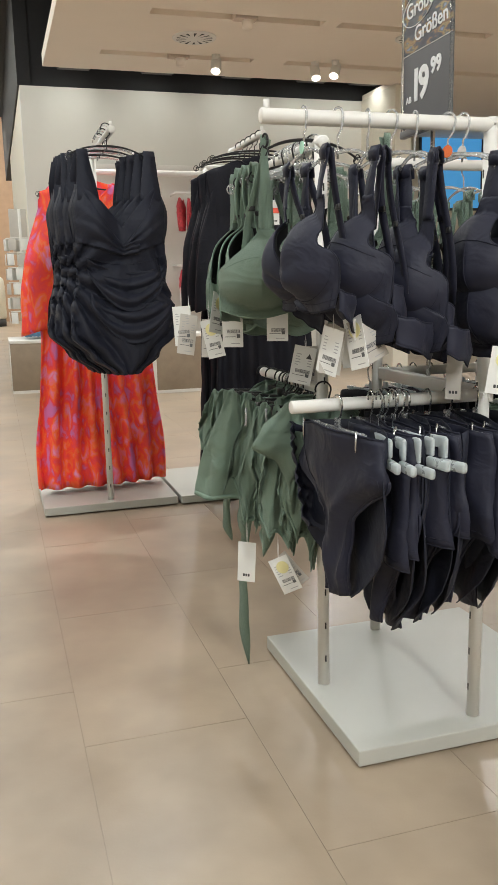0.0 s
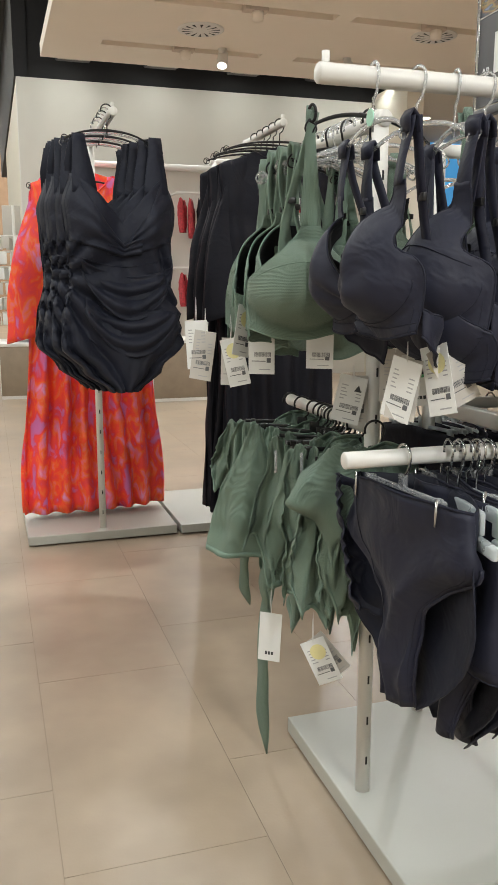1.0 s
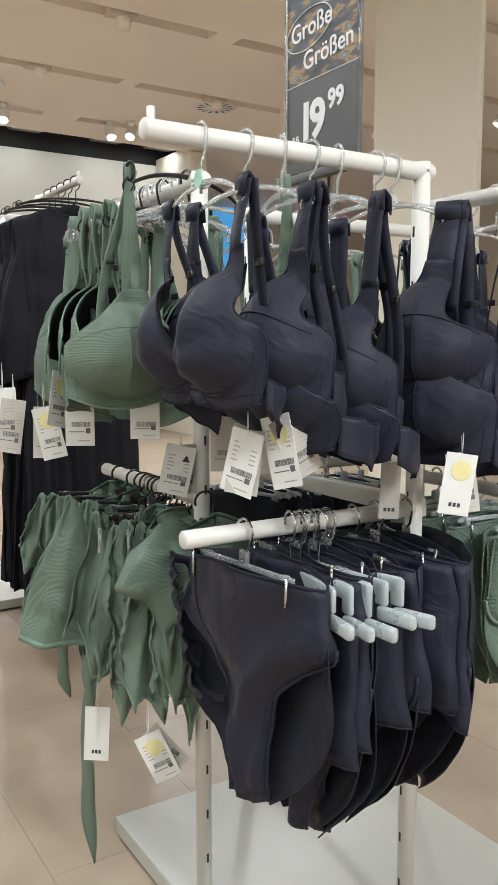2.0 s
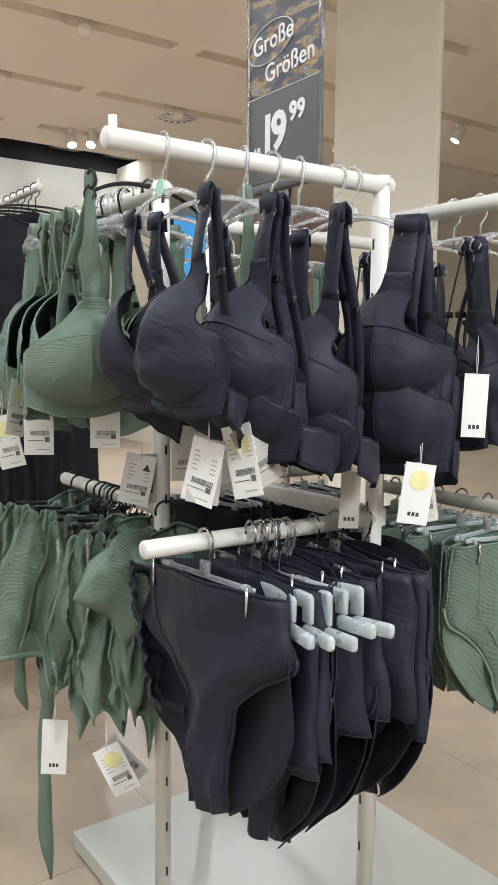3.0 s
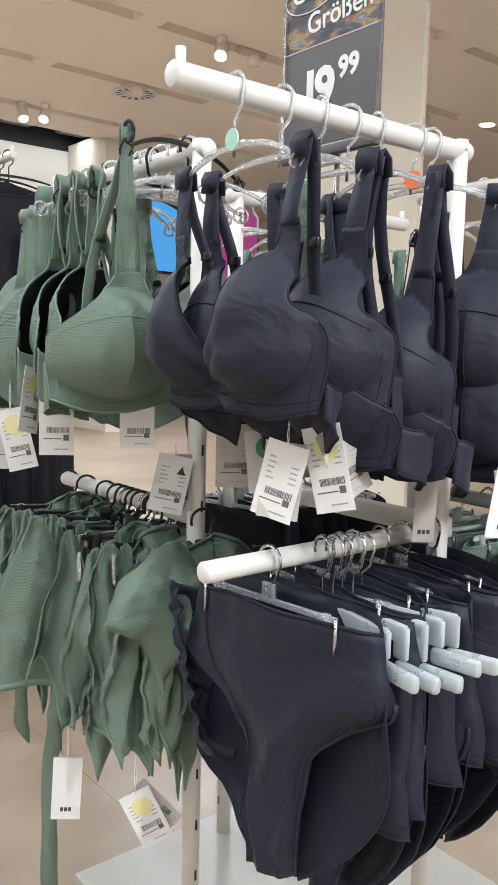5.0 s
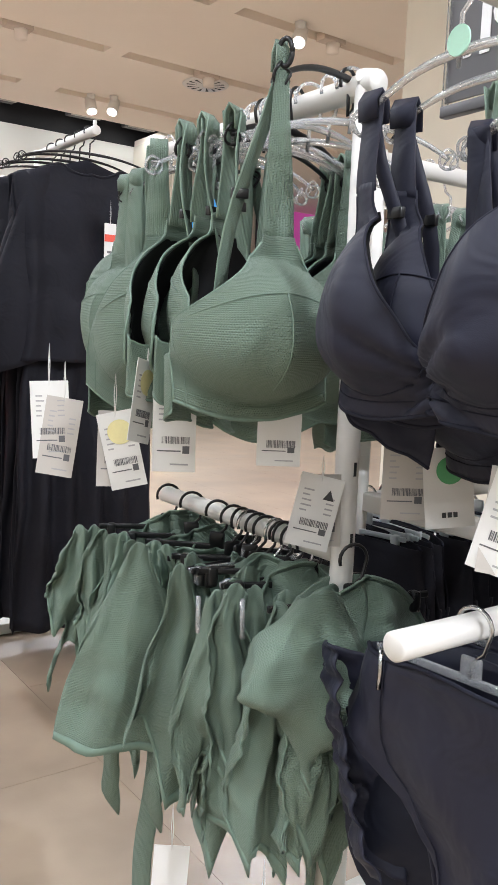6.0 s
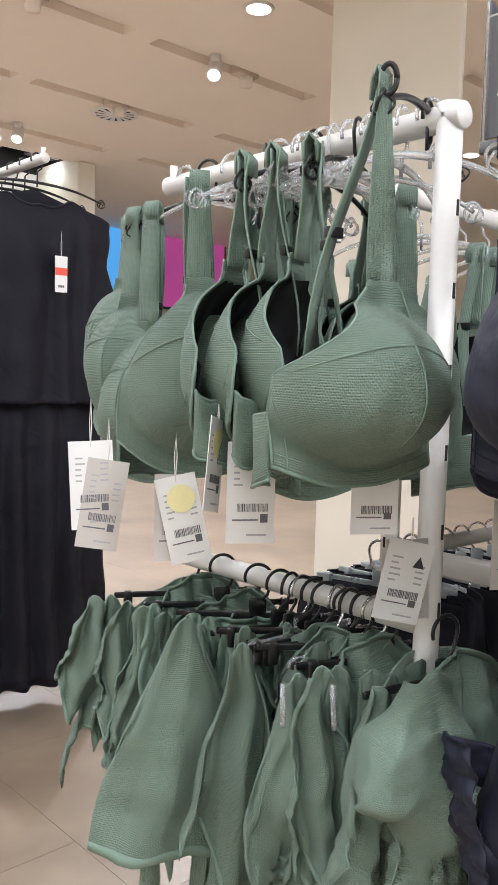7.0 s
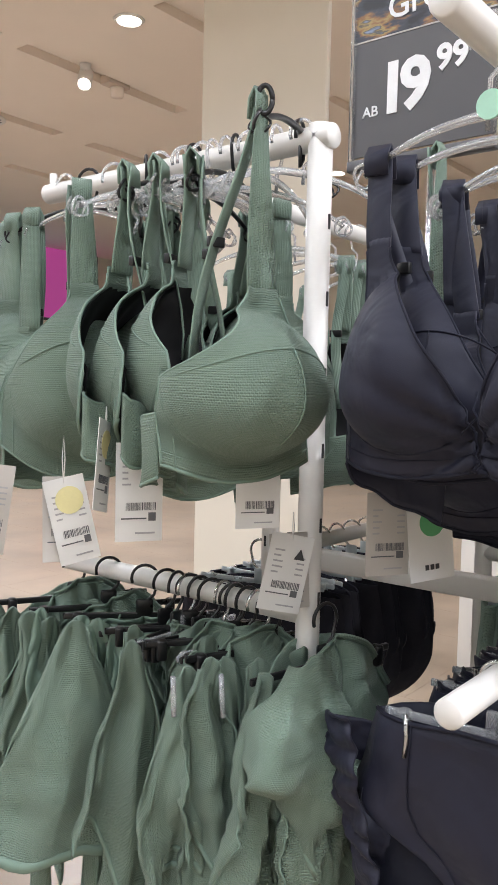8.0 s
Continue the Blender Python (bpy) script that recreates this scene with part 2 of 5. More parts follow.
floor = structure("floor", B((-12, -6, -0.2), (12, 45, -0.0016)), M["grout"], "large beige-brown stoneware tiles with thin dark joints", "floor")
structure("wall_north", B((-0.5, 8.0, 0), (3.75, 8.2, 3.19)), M["wall"], "plain white painted shop wall", "wall")
structure("wall_north_side", B((-0.5, 8.2, 0), (-0.3, 13.0, 3.19)), M["beige"], "beige painted return wall by the exit", "wall")
structure("wall_screen", B((3.6, 10.2, 0), (9.2, 10.4, 3.9)), M["beige"], "beige wall behind the sales floor", "wall")
structure("wall_recess_side", B((3.55, 7.1, 0), (3.75, 8.0, 3.19)), M["beige"], "beige wall return beside the white wall", "wall")
structure("wall_east", B((9.0, -6, 0), (9.2, 10.2, 3.9)), M["beige"], "beige wall closing the sales floor", "wall")
structure("wall_south", B((-8, -5.2, 0), (9.2, -5.0, 3.9)), M["beige"], "beige wall behind the sales floor", "wall")
structure("wall_west", B((-8.2, -5.2, 0), (-8.0, 44, 3.9)), M["beige"], "beige wall along the walkway", "wall")
structure("wall_mall_end", B((-8, 36.0, 0), (6.0, 36.2, 8.0)), M["wood"], "brown wood-clad wall at the far end of the walkway", "wall")
structure("fascia", B((-0.38, 8.02, 3.19), (3.75, 8.2, 4.2)), M["black"], "black fascia above the white wall", "wall")
structure("fascia_side", B((-0.52, 8.0, 3.19), (-0.38, 16.0, 4.4)), M["black"], "black bulkhead above the exit", "wall")
structure("ceiling_black", B((-8, -5, 4.4), (9.2, 16.0, 4.5)), M["black"], "black open ceiling above the walkway", "ceiling")

# suspended ceiling with long recessed slots, one mesh
SLOT_ROWS = [(5.34, (0.45, 2.1, 3.95, 5.8)), (6.58, (0.2, 2.05, 3.95, 5.8)), (4.06, (0.6, 2.3, 4.2, 6.0)), (2.9, (0.6, 2.4, 4.2, 6.0)), (1.8, (0.6, 2.4, 4.2)), (0.7, (0.6, 2.4, 4.2))]


def ceiling_panel():
    bm = bmesh.new()
    ys = sorted({-5.0, 7.22} | {y - 0.07 for y, _ in SLOT_ROWS} | {y + 0.07 for y, _ in SLOT_ROWS})
    for y0, y1 in zip(ys[:-1], ys[1:]):
        row = [xs for y, xs in SLOT_ROWS if y0 < y < y1 and y1 - y0 < 0.2]
        if not row:
            box(bm, (-0.30, y0, CEIL), (9.0, y1, CEIL + 0.06))
        else:
            x = -0.30
            for s in row[0]:
                box(bm, (x, y0, CEIL), (s, y1, CEIL + 0.06))
                x = s + 1.5
            box(bm, (x, y0, CEIL), (9.0, y1, CEIL + 0.06))
    box(bm, (-0.30, -5, CEIL + 0.06), (9.0, 7.22, CEIL + 0.12))
    box(bm, (3.57, 7.22, CEIL), (9.0, 10.2, CEIL + 0.06))
    return bm


structure("ceiling", ceiling_panel(), M["ceiling"], "beige suspended ceiling with long recessed slots", "ceiling")

# column beside the rack
structure("column", B((2.06, 1.535, 0), (2.09, 2.27, CEIL), 0.006), M["beige"], "flat beige painted pier from floor to ceiling", "column")


# ---- lamps ----
def spot_lamp(x, y, aim, on=True):
    e = thing("ceiling_spotlight", "white swivel spotlight on the beige ceiling", "spotlight", "ceiling spotlights", m=pose(x, y, CEIL))
    d = (Vector(aim) - Vector((x, y, CEIL - 0.1))).normalized()
    part("mount", T([(0, 0, 0), (0, 0, -0.06)], [0.04, 0.03], 12), M["white"], e)
    c = Vector((0, 0, -0.09))
    bm = bmesh.new()
    tube(bm, [c - d * 0.06, c + d * 0.055, c + d * 0.075], [0.048, 0.052, 0.052], 16, True)
    part("head", bm, M["white"], e)
    part("lens", T([c + d * 0.0755, c + d * 0.079], 0.042, 16), M["lampglow"], e, "glowing lens")
    w = Vector((x, y, CEIL)) + c + d * 0.085
    lamp_area("spot_light", w, 0.09, SPOT_W, w + d, spread=110)


def down_lamp(x, y):
    e = thing("downlight", "round recessed downlight in the beige ceiling", "downlight", "downlights", m=pose(x, y, CEIL))
    part("ring", T([(0, 0, 0.0), (0, 0, -0.008)], [0.095, 0.088], 20), M["white"], e)
    part("diffuser", T([(0, 0, -0.008), (0, 0, -0.012)], 0.072, 20), M["lampglow"], e, "glowing diffuser")
    lamp_area("downlight_light", (x, y, CEIL - 0.02), 0.15, DOWN_W, spread=150)


for x, y, aim in ((-0.22, -4.75, (-0.35, 0.0, 0.50)), (1.29, 6.45, (0.6, 5, 0)), (2.34, 6.5, (2.2, 5, 0)), (2.52, 6.4, (1, 5, 0)), (2.73, 3.95, (1.2, 2.6, 0.6)), (5.2, 4.14, (4, 5, 0.5)),
                  (4.59, 5.12, (4, 7, 0.5)), (0.6, -4.6, (-0.2, -0.1, 0.55)), (-0.22, -3.7, (-0.4, 0.1, 0.65)), (1.6, -3.4, (0.1, -0.1, 0.8)), (-0.2, 2.9, (-0.55, 2.2, 0.8))):
    spot_lamp(x, y, aim)
for x, y in ((2.44, 3.21), (4.4, 2.0), (3.4, -1.8), (0.2, -4.4), (5.6, 6.4), (3.2, -2.0), (0.6, 3.9), (4.4, 0.2), (6.5, 0.0), (6.0, 4.0), (4.6, 8.6)):
    down_lamp(x, y)

structure("mall_ceiling", B((-8.2, 16.0, 8.0), (6.0, 36.2, 8.2)), M["ceiling"], "high pale ceiling of the walkway beyond the shop", "ceiling")
structure("mall_fascia", B((-8.2, 15.9, 4.5), (6.0, 16.1, 8.0)), M["wood"], "brown wood-clad fascia over the exit", "wall")
structure("wall_mall_side", B((2.0, 13.0, 0), (2.2, 36.0, 8.0)), M["beige"], "beige wall of the walkway", "wall")
# three unseen lamps, added to brighten the wood wall at the walkway's end
for x, y in ((-3.5, 19.0), (-1.5, 22.0), (-3.5, 25.0)):
    e = thing("mall_fill_lamp", "large round fill lamp added out of view in the high walkway ceiling", "ceiling lamp", "walkway ceiling lamps", m=pose(x, y, 8.0))
    part("ring", T([(0, 0, 0), (0, 0, -0.05)], [0.55, 0.52], 24), M["white"], e)
    part("diffuser", T([(0, 0, -0.05), (0, 0, -0.06)], 0.48, 24), M["lampglow"], e, "glowing diffuser")
    lamp_area("mall_fill_light", (x, y, 7.92), 0.9, 420.0)

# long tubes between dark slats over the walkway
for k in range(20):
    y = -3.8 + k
    e = thing("tube_lamp", "long white linear lamp in the dark walkway ceiling, outer row added as fill", "linear lamp", "walkway lamps", m=pose(-2.3, y, 4.28))
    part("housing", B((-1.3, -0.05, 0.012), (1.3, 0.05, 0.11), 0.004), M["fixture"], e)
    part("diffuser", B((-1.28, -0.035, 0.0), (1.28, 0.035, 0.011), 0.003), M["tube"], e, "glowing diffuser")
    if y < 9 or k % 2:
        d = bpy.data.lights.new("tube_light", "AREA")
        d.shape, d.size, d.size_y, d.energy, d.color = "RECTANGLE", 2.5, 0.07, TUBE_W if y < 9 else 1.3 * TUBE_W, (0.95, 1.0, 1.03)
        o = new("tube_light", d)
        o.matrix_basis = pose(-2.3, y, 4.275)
# outer row, out of view: added to brighten the garments from the west
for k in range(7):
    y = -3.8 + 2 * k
    e = thing("tube_lamp", "long white linear lamp in the dark walkway ceiling, outer row added as fill", "linear lamp", "walkway lamps", m=pose(-5.6, y, 4.28))
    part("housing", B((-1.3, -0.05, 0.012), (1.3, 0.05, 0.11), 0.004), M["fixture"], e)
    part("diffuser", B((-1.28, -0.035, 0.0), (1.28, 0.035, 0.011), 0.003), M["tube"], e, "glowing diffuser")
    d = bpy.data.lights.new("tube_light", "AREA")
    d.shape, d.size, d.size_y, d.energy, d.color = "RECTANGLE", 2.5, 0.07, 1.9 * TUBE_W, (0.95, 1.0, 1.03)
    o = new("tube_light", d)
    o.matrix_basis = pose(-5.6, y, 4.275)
for k in range(39):
    tagged(part("ceiling_slat", B((-7.9, -3.5 + 0.5 * k + 0.08, 4.34), (-1.0, -3.5 + 0.5 * k + 0.2, 4.4)), M["slat"], None, "", False), "dark brown wooden slat of the walkway ceiling", "ceiling slat", "ceiling slats", "structure")


def vent(x, y):
    e = thing("ceiling_vent", "round white swirl air diffuser in the ceiling", "vent", "ceiling vents", m=pose(x, y, CEIL))
    part("plate", T([(0, 0, 0), (0, 0, -0.006), (0, 0, -0.012)], [0.20, 0.20, 0.185], 28), M["white"], e)
    bm = bmesh.new()
    for k in range(14):
        a = 2 * math.pi * k / 14
        r0, r1, t = 0.06 + 0.02 * (k % 2), 0.165, 0.3
        p = [(r0 * math.cos(a), r0 * math.sin(a)), (r1 * math.cos(a - 0.05), r1 * math.sin(a - 0.05)), (r1 * math.cos(a + 0.12), r1 * math.sin(a + 0.12))]
        f = [bm.verts.new((q[0], q[1], -0.0135)) for q in p]
        bm.faces.new(f)
    part("slits", bm, M["slotdark"], e, "dark radial slits", False)


vent(0.96, 5.96)
vent(2.96, 5.53)
for x, y in ((1.25, 5.34), (0.95, 6.58), (2.85, 5.34), (1.4, 4.06), (3.1, 4.06), (1.4, 2.9), (3.2, 2.9)):
    e = thing("ceiling_projector", "small white lamp head in a ceiling slot", "ceiling lamp", "slot lamps", m=pose(x, y, CEIL))
    part("bracket", B((-0.1, -0.05, -0.02), (0.1, 0.05, 0.04), 0.004), M["slot"], e)
    part("head", T([(0.02, 0, -0.02), (0.02, 0, -0.085)], [0.05, 0.045], 14), M["ceiling"], e)

# black track lamps in the fascia recess
for k, x in enumerate((0.05, 0.95, 1.85, 2.75, 3.4)):
    e = thing("wall_washer", "dark rectangular wall-washer lamp in the black recess", "lamp", "wall washers", m=pose(x, 7.6, 3.38))
    part("housing", B((-0.17, -0.08, -0.09), (0.17, 0.08, 0.09), 0.008), M["fixture"], e)
    part("edge", B((-0.16, -0.09, -0.105), (0.16, -0.06, -0.092), 0.002), M["greycard"], e, "pale lower edge")
    d = lamp_area("washer_light", (x, 7.55, 3.27), 0.2, 2.5, (x, 7.98, 1.6), (0.97, 1, 0.97))


# ---- clothes racks ----
def rack(name, label, cx, cy, top, low, base=0.6, arms=("F", "L", "B", "R"), reach=0.47, low_reach=0.42, straight=False):
    """Base board, a post in the middle of each side, and from each post one upper and one lower arm."""
    e = thing(name, label, "clothes rack", "clothes racks", m=pose(cx, cy, 0))
    h = base / 2
    part("base_board", B((-h, -h, 0.006), (h, h, 0.042), 0.003), M["board"], e, "scuffed white base board", False)
    o = h - 0.055
    sides = dict(F=((0, -o), (-1, 0)), L=((-o - 0.01, 0), (0, 1)), B=((0, o), (1, 0)), R=((o, 0), (0, -1)))
    for k in arms:
        (px, py), (dx, dy) = sides[k]
        if straight:
            dx, dy = (0, -1) if k == "F" else (dx, dy)
        R = 0.0138
        bm = bmesh.new()
        tube(bm, [(px, py, 0.042), (px, py, top + R)], R, 20)
        post = part("post", bm, M["white"], e)
        sl = bmesh.new()
        for j in range(14):
            z = 0.11 + 0.083 * j
            if z < top - 0.05:
                for s in (-1, 1):
                    cx, cy = px + s * R * dx, py + s * R * dy
                    box(sl, (cx - (0.0008 if dx else 0.0017), cy - (0.0008 if dy else 0.0017), z - 0.008), (cx + (0.0008 if dx else 0.0017), cy + (0.0008 if dy else 0.0017), z + 0.008))
        tagged(part("slots", sl, M["slotdark"], post, "row of dark slots", False), kind="stuff")
        bm = bmesh.new()
        a, b = (px - dx * 0.018, py - dy * 0.018), (px + dx * reach, py + dy * reach)
        tube(bm, [(a[0], a[1], top), (a[0] + dx * 0.002, a[1] + dy * 0.002, top), (b[0] - dx * 0.002, b[1] - dy * 0.002, top), (b[0], b[1], top)], [R - 0.001, R, R, R - 0.002], 20)
        arm = part("upper_arm", bm, M["white"], e)
        part("stop_pin", T([(b[0] - dx * 0.012, b[1] - dy * 0.012, top), (b[0] - dx * 0.012, b[1] - dy * 0.012, top + R + 0.014)], 0.0055, 10), M["white"], arm)
        if low:
            bm = bmesh.new()
            b = (px + dx * low_reach, py + dy * low_reach)
            tube(bm, [(px, py, low), (b[0] - dx * 0.002, b[1] - dy * 0.002, low), (b[0], b[1], low)], [R - 0.001, R - 0.001, R - 0.003], 20)
            part("lower_arm", bm, M["white"], e)
    return e


RAIL, LOW = 1.28, 0.755
rack("four_way_rack", "white four-way clothes rack with swimwear on its arms", 0, 0, RAIL, LOW)
rack("four_way_rack", "white clothes rack with dark swimsuits and a red dress", -0.50, 2.20, 1.545, None, arms=("F", "B"), reach=0.6, straight=True)
rack("four_way_rack", "white clothes rack with long black garments", 0.115, 2.19, 1.575, None, arms=("F", "B"), reach=0.44, straight=True)


# ---- price sign ----
def text_mesh(body, size, depth=0.0006):
    c = bpy.data.curves.new("text", "FONT")
    c.body, c.size, c.extrude, c.resolution_u, c.offset = body, size, depth, 3, size * (0.035 if body in ('1', '9', '99') else 0.008)
    o = bpy.data.objects.new("text", c)
    scene.collection.objects.link(o)
    me = bpy.data.meshes.new_from_object(o.evaluated_get(bpy.context.evaluated_depsgraph_get()))
    bpy.data.objects.remove(o)
    return me


def sign_mats():
    m, nt, b = nodes_of("sign_beach_print")
    tc = nt.nodes.new("ShaderNodeTexCoord")
    mp = nt.nodes.new("ShaderNodeMapping")
    mp.inputs["Rotation"].default_value = (0.5, 0, 0)
    mp.inputs["Scale"].default_value = (1, 1, 3)
    nt.links.new(tc.outputs["Object"], mp.inputs["Vector"])
    n = nt.nodes.new("ShaderNodeTexNoise")
    n.inputs["Scale"].default_value, n.inputs["Detail"].default_value = 16, 8
    nt.links.new(mp.outputs[0], n.inputs["Vector"])
    r = nt.nodes.new("ShaderNodeValToRGB")
    e = r.color_ramp.elements
    e[0].position, e[0].color = 0.40, (0.02, 0.02, 0.025, 1)
    e[1].position, e[1].color = 0.68, (0.22, 0.28, 0.42, 1)
    for p, c in ((0.5, (0.05, 0.055, 0.07, 1)), (0.55, (0.26, 0.13, 0.05, 1)), (0.59, (0.36, 0.26, 0.10, 1)), (0.62, (0.09, 0.08, 0.06, 1))):
        e.new(p).color = c
    nt.links.new(n.outputs["Fac"], r.inputs[0])
    nt.links.new(r.outputs[0], b.inputs["Base Color"])
    b.inputs["Roughness"].default_value = 0.3
    return m


def sign():
    """Stands in the middle of the rack, faces -x."""
    e = thing("price_sign", "tall dark grey price sign in a clear holder", "sign", m=pose(0, 0, 0))
    y0, y1, z0, zm, z1 = -0.093, 0.119, 1.335, 1.492, 1.70
    part("pole", T([(0.012, 0.0, 0.75), (0.012, 0.0, z0)], 0.005, 10), M["steel"], e)
    part("foot_bar", B((-0.004, -0.255, 0.74), (0.02, 0.255, 0.77), 0.003), M["white"], e)
    part("panel", B((0.0, y0, z0), (0.003, y1, zm), 0.0005), M["signgrey"], e, "dark grey lower panel with white price", False)
    pic = part("picture", B((0.0, y0, zm), (0.003, y1, z1), 0.0005), sign_mats(), e, "dark beach photo with white words", False)
    part("divider", B((-0.0008, y0, zm - 0.001), (0.0, y1, zm + 0.001)), M["greycard"], e, "", False)
    for y in (y0, y1):
        part("holder_edge", B((-0.003, y - 0.004, z0 - 0.012), (0.004, y + 0.004, z1 + 0.01), 0.001), M["acryl"], e, "clear holder edge")
    part("clamp", B((-0.006, y0 - 0.002, z0 - 0.02), (0.009, y1 + 0.004, z0 - 0.004), 0.002), M["signgrey"], e, "grey lower clamp")
    flip = Matrix(((0, 0, -1, 0), (-1, 0, 0, 0), (0, 1, 0, 0), (0, 0, 0, 1)))
    for body, size, y, z, rot in (("1", 0.092, 0.079, 1.390, 0), ("9", 0.092, 0.045, 1.390, 0), ("99", 0.045, -0.008, 1.430, 0), ("AB", 0.020, 0.102, 1.388, 0), ("Große", 0.046, 0.104, 1.566, 4), ("Größen", 0.046, 0.066, 1.512, 4)):
        me = text_mesh(body, size)
        o = new("lettering", me)
        me.materials.clear()
        me.materials.append(M["signwhite"])
        o.parent = e
        o.matrix_basis = pose(-0.0008, y, z) @ flip @ pose(0, 0, 0, 0, 0, rot)
    ring = [(-0.001, 0.052 + 0.068 * math.cos(a), 1.582 + 0.034 * math.sin(a) - 0.1 * 0.068 * math.cos(a)) for a in (2 * math.pi * k / 40 for k in range(41))]
    part("ring", T(ring, 0.0012, 5), M["signwhite"], e, "white hand-drawn oval")


sign()


# ---- floor tiles: each its own piece, joints parallel to the rack ----
def tiles():
    me_cache = {}
    W, L, g = 0.372, 0.745, 0.0006
    x0 = -0.829

    def tile_mesh():
        bm = box(bmesh.new(), (g, g, -0.008), (W - g, L - g, 0.0))
        me = bpy.data.meshes.new("tile")
        bm.to_mesh(me)
        bm.free()
        me.materials.append(M["floor"])
        return me

    me = tile_mesh()
    rest = []
    for i in range(-6, 24):
        off = 0.24 if i % 2 else -0.024
        for j in range(-7, 22):
            x, y = x0 + i * W, off + j * L
            if -2 <= i <= 6 and -2.2 < y < 5.0:
                o = new("tile", me)
                o.parent = floor
                o.matrix_basis = pose(x, y, 0)
            else:
                rest.append((x, y))
    bm = bmesh.new()
    for x, y in rest:
        vs = [bm.verts.new(p) for p in ((x + g, y + g, 0), (x + W - g, y + g, 0), (x + W - g, y + L - g, 0), (x + g, y + L - g, 0))]
        bm.faces.new(vs)
    tagged(part("tile_field", bm, M["floor"], floor, "beige-brown floor tiles further off", False), kind="stuff")


tiles()
structure("walkway_floor", B((-7.9, 16.4, 0.001), (6, 36, 0.004)), M["floor"], "polished beige floor of the walkway", "floor")


# ---- garments: helpers ----
def nz(x, y, z, seed=0.0):
    return noise.noise(Vector((x + seed * 7.31, y - seed * 3.17, z + seed * 1.93)))


def smooth(t):
    t = max(0.0, min(1.0, t))
    return t * t * (3 - 2 * t)


def lerp(a, b, t):
    return a + (b - a) * t


def curve_at(knots, t):
    """Smooth value at t of (place, value) knots."""
    if t <= knots[0][0]:
        return knots[0][1]
    for (a, p), (b, q) in zip(knots[:-1], knots[1:]):
        if t <= b:
            return lerp(p, q, smooth((t - a) / (b - a)))
    return knots[-1][1]


def spline_at(knots, t):
    """Value at t of a curve that runs smoothly through (place, value) knots."""
    n = len(knots)
    for i in range(n - 1):
        (a, p), (c, q) = knots[i], knots[i + 1]
        if t <= c or i == n - 2:
            h = c - a
            s0 = (q - knots[i - 1][1]) / (c - knots[i - 1][0]) if i else (q - p) / h
            s1 = (knots[i + 2][1] - p) / (knots[i + 2][0] - a) if i < n - 2 else (q - p) / h
            w = max(0.0, min(1.0, (t - a) / h))
            return (2 * w ** 3 - 3 * w * w + 1) * p + (w ** 3 - 2 * w * w + w) * h * s0 + (3 * w * w - 2 * w ** 3) * q + (w ** 3 - w * w) * h * s1
    return knots[-1][1]


# ---- hangers ----
def hanger(m, material, style="loops", half=0.125, group="hangers", sticker=None, drop=0.07):
    words = {"loops": "clear plastic lingerie hanger with looped ends", "clips": "plastic clip hanger on the lower arm", "shoulder": "black plastic shoulder hanger"}[style]
    if material == M["blackplastic"]:
        words = words.replace("clear ", "black ")
        words = words if words.startswith("black") else "black " + words
    e = thing("hanger", words, "hanger", group, m=m)
    r = 0.0021
    hook = arc((0, 0.002), 0.0175, 200, -25, 12) + [(0.012, 0, -0.02), (0.001, 0, -0.03), (0, 0, -drop)]
    part("hook", T(hook, r, 7), M["steel"] if style == "clips" and material in (M["frost"], M["clear"]) else material, e)
    if style == "clips":
        part("bar", B((-half, -0.0025, -drop - 0.006), (half, 0.0025, -drop + 0.002), 0.0015), material, e)
        for s in (-1, 1):
            part("clip", B((s * half * 0.82 - 0.006, -0.007, -drop - 0.022), (s * half * 0.82 + 0.006, 0.007, -drop + 0.003), 0.003), material, e)
        bm = bmesh.new()
        box(bm, (-0.011, -0.003, -drop - 0.004), (0.011, 0.003, -drop + 0.020), 0.003)
        part("shoulder", bm, material, e)
    else:
        pts = [(half * t, 0, -drop - 0.004 + 0.016 * (1 - t * t) - 0.014 * abs(t) ** 3) for t in (k / 10 - 1 for k in range(21))]
        part("arm", T(pts, [0.0026 + 0.0018 * (1 - abs(k / 10 - 1)) for k in range(21)], 8), material, e)
        for s in (-1, 1):
            c = Vector((s * half, 0, -drop - 0.018))
            ring = [c + Vector((0.011 * math.cos(a), 0.003 * math.sin(2 * a), 0.011 * math.sin(a))) for a in (2 * math.pi * k / 16 for k in range(17))]
            part("loop", T(ring, 0.0017, 6), material, e)
            ring = [c + Vector((0.002 * math.sin(3 * a), 0.011 * math.cos(a), -0.003 + 0.008 * math.sin(a))) for a in (2 * math.pi * k / 16 for k in range(17))]
            part("loop", T(ring, 0.0013, 6), material, e)
    if sticker:
        part("size_sticker", T([(0.004, -0.0045, -0.052), (0.004, -0.0062, -0.052)], 0.0115, 16), sticker, e, "round size sticker", False)
    return e


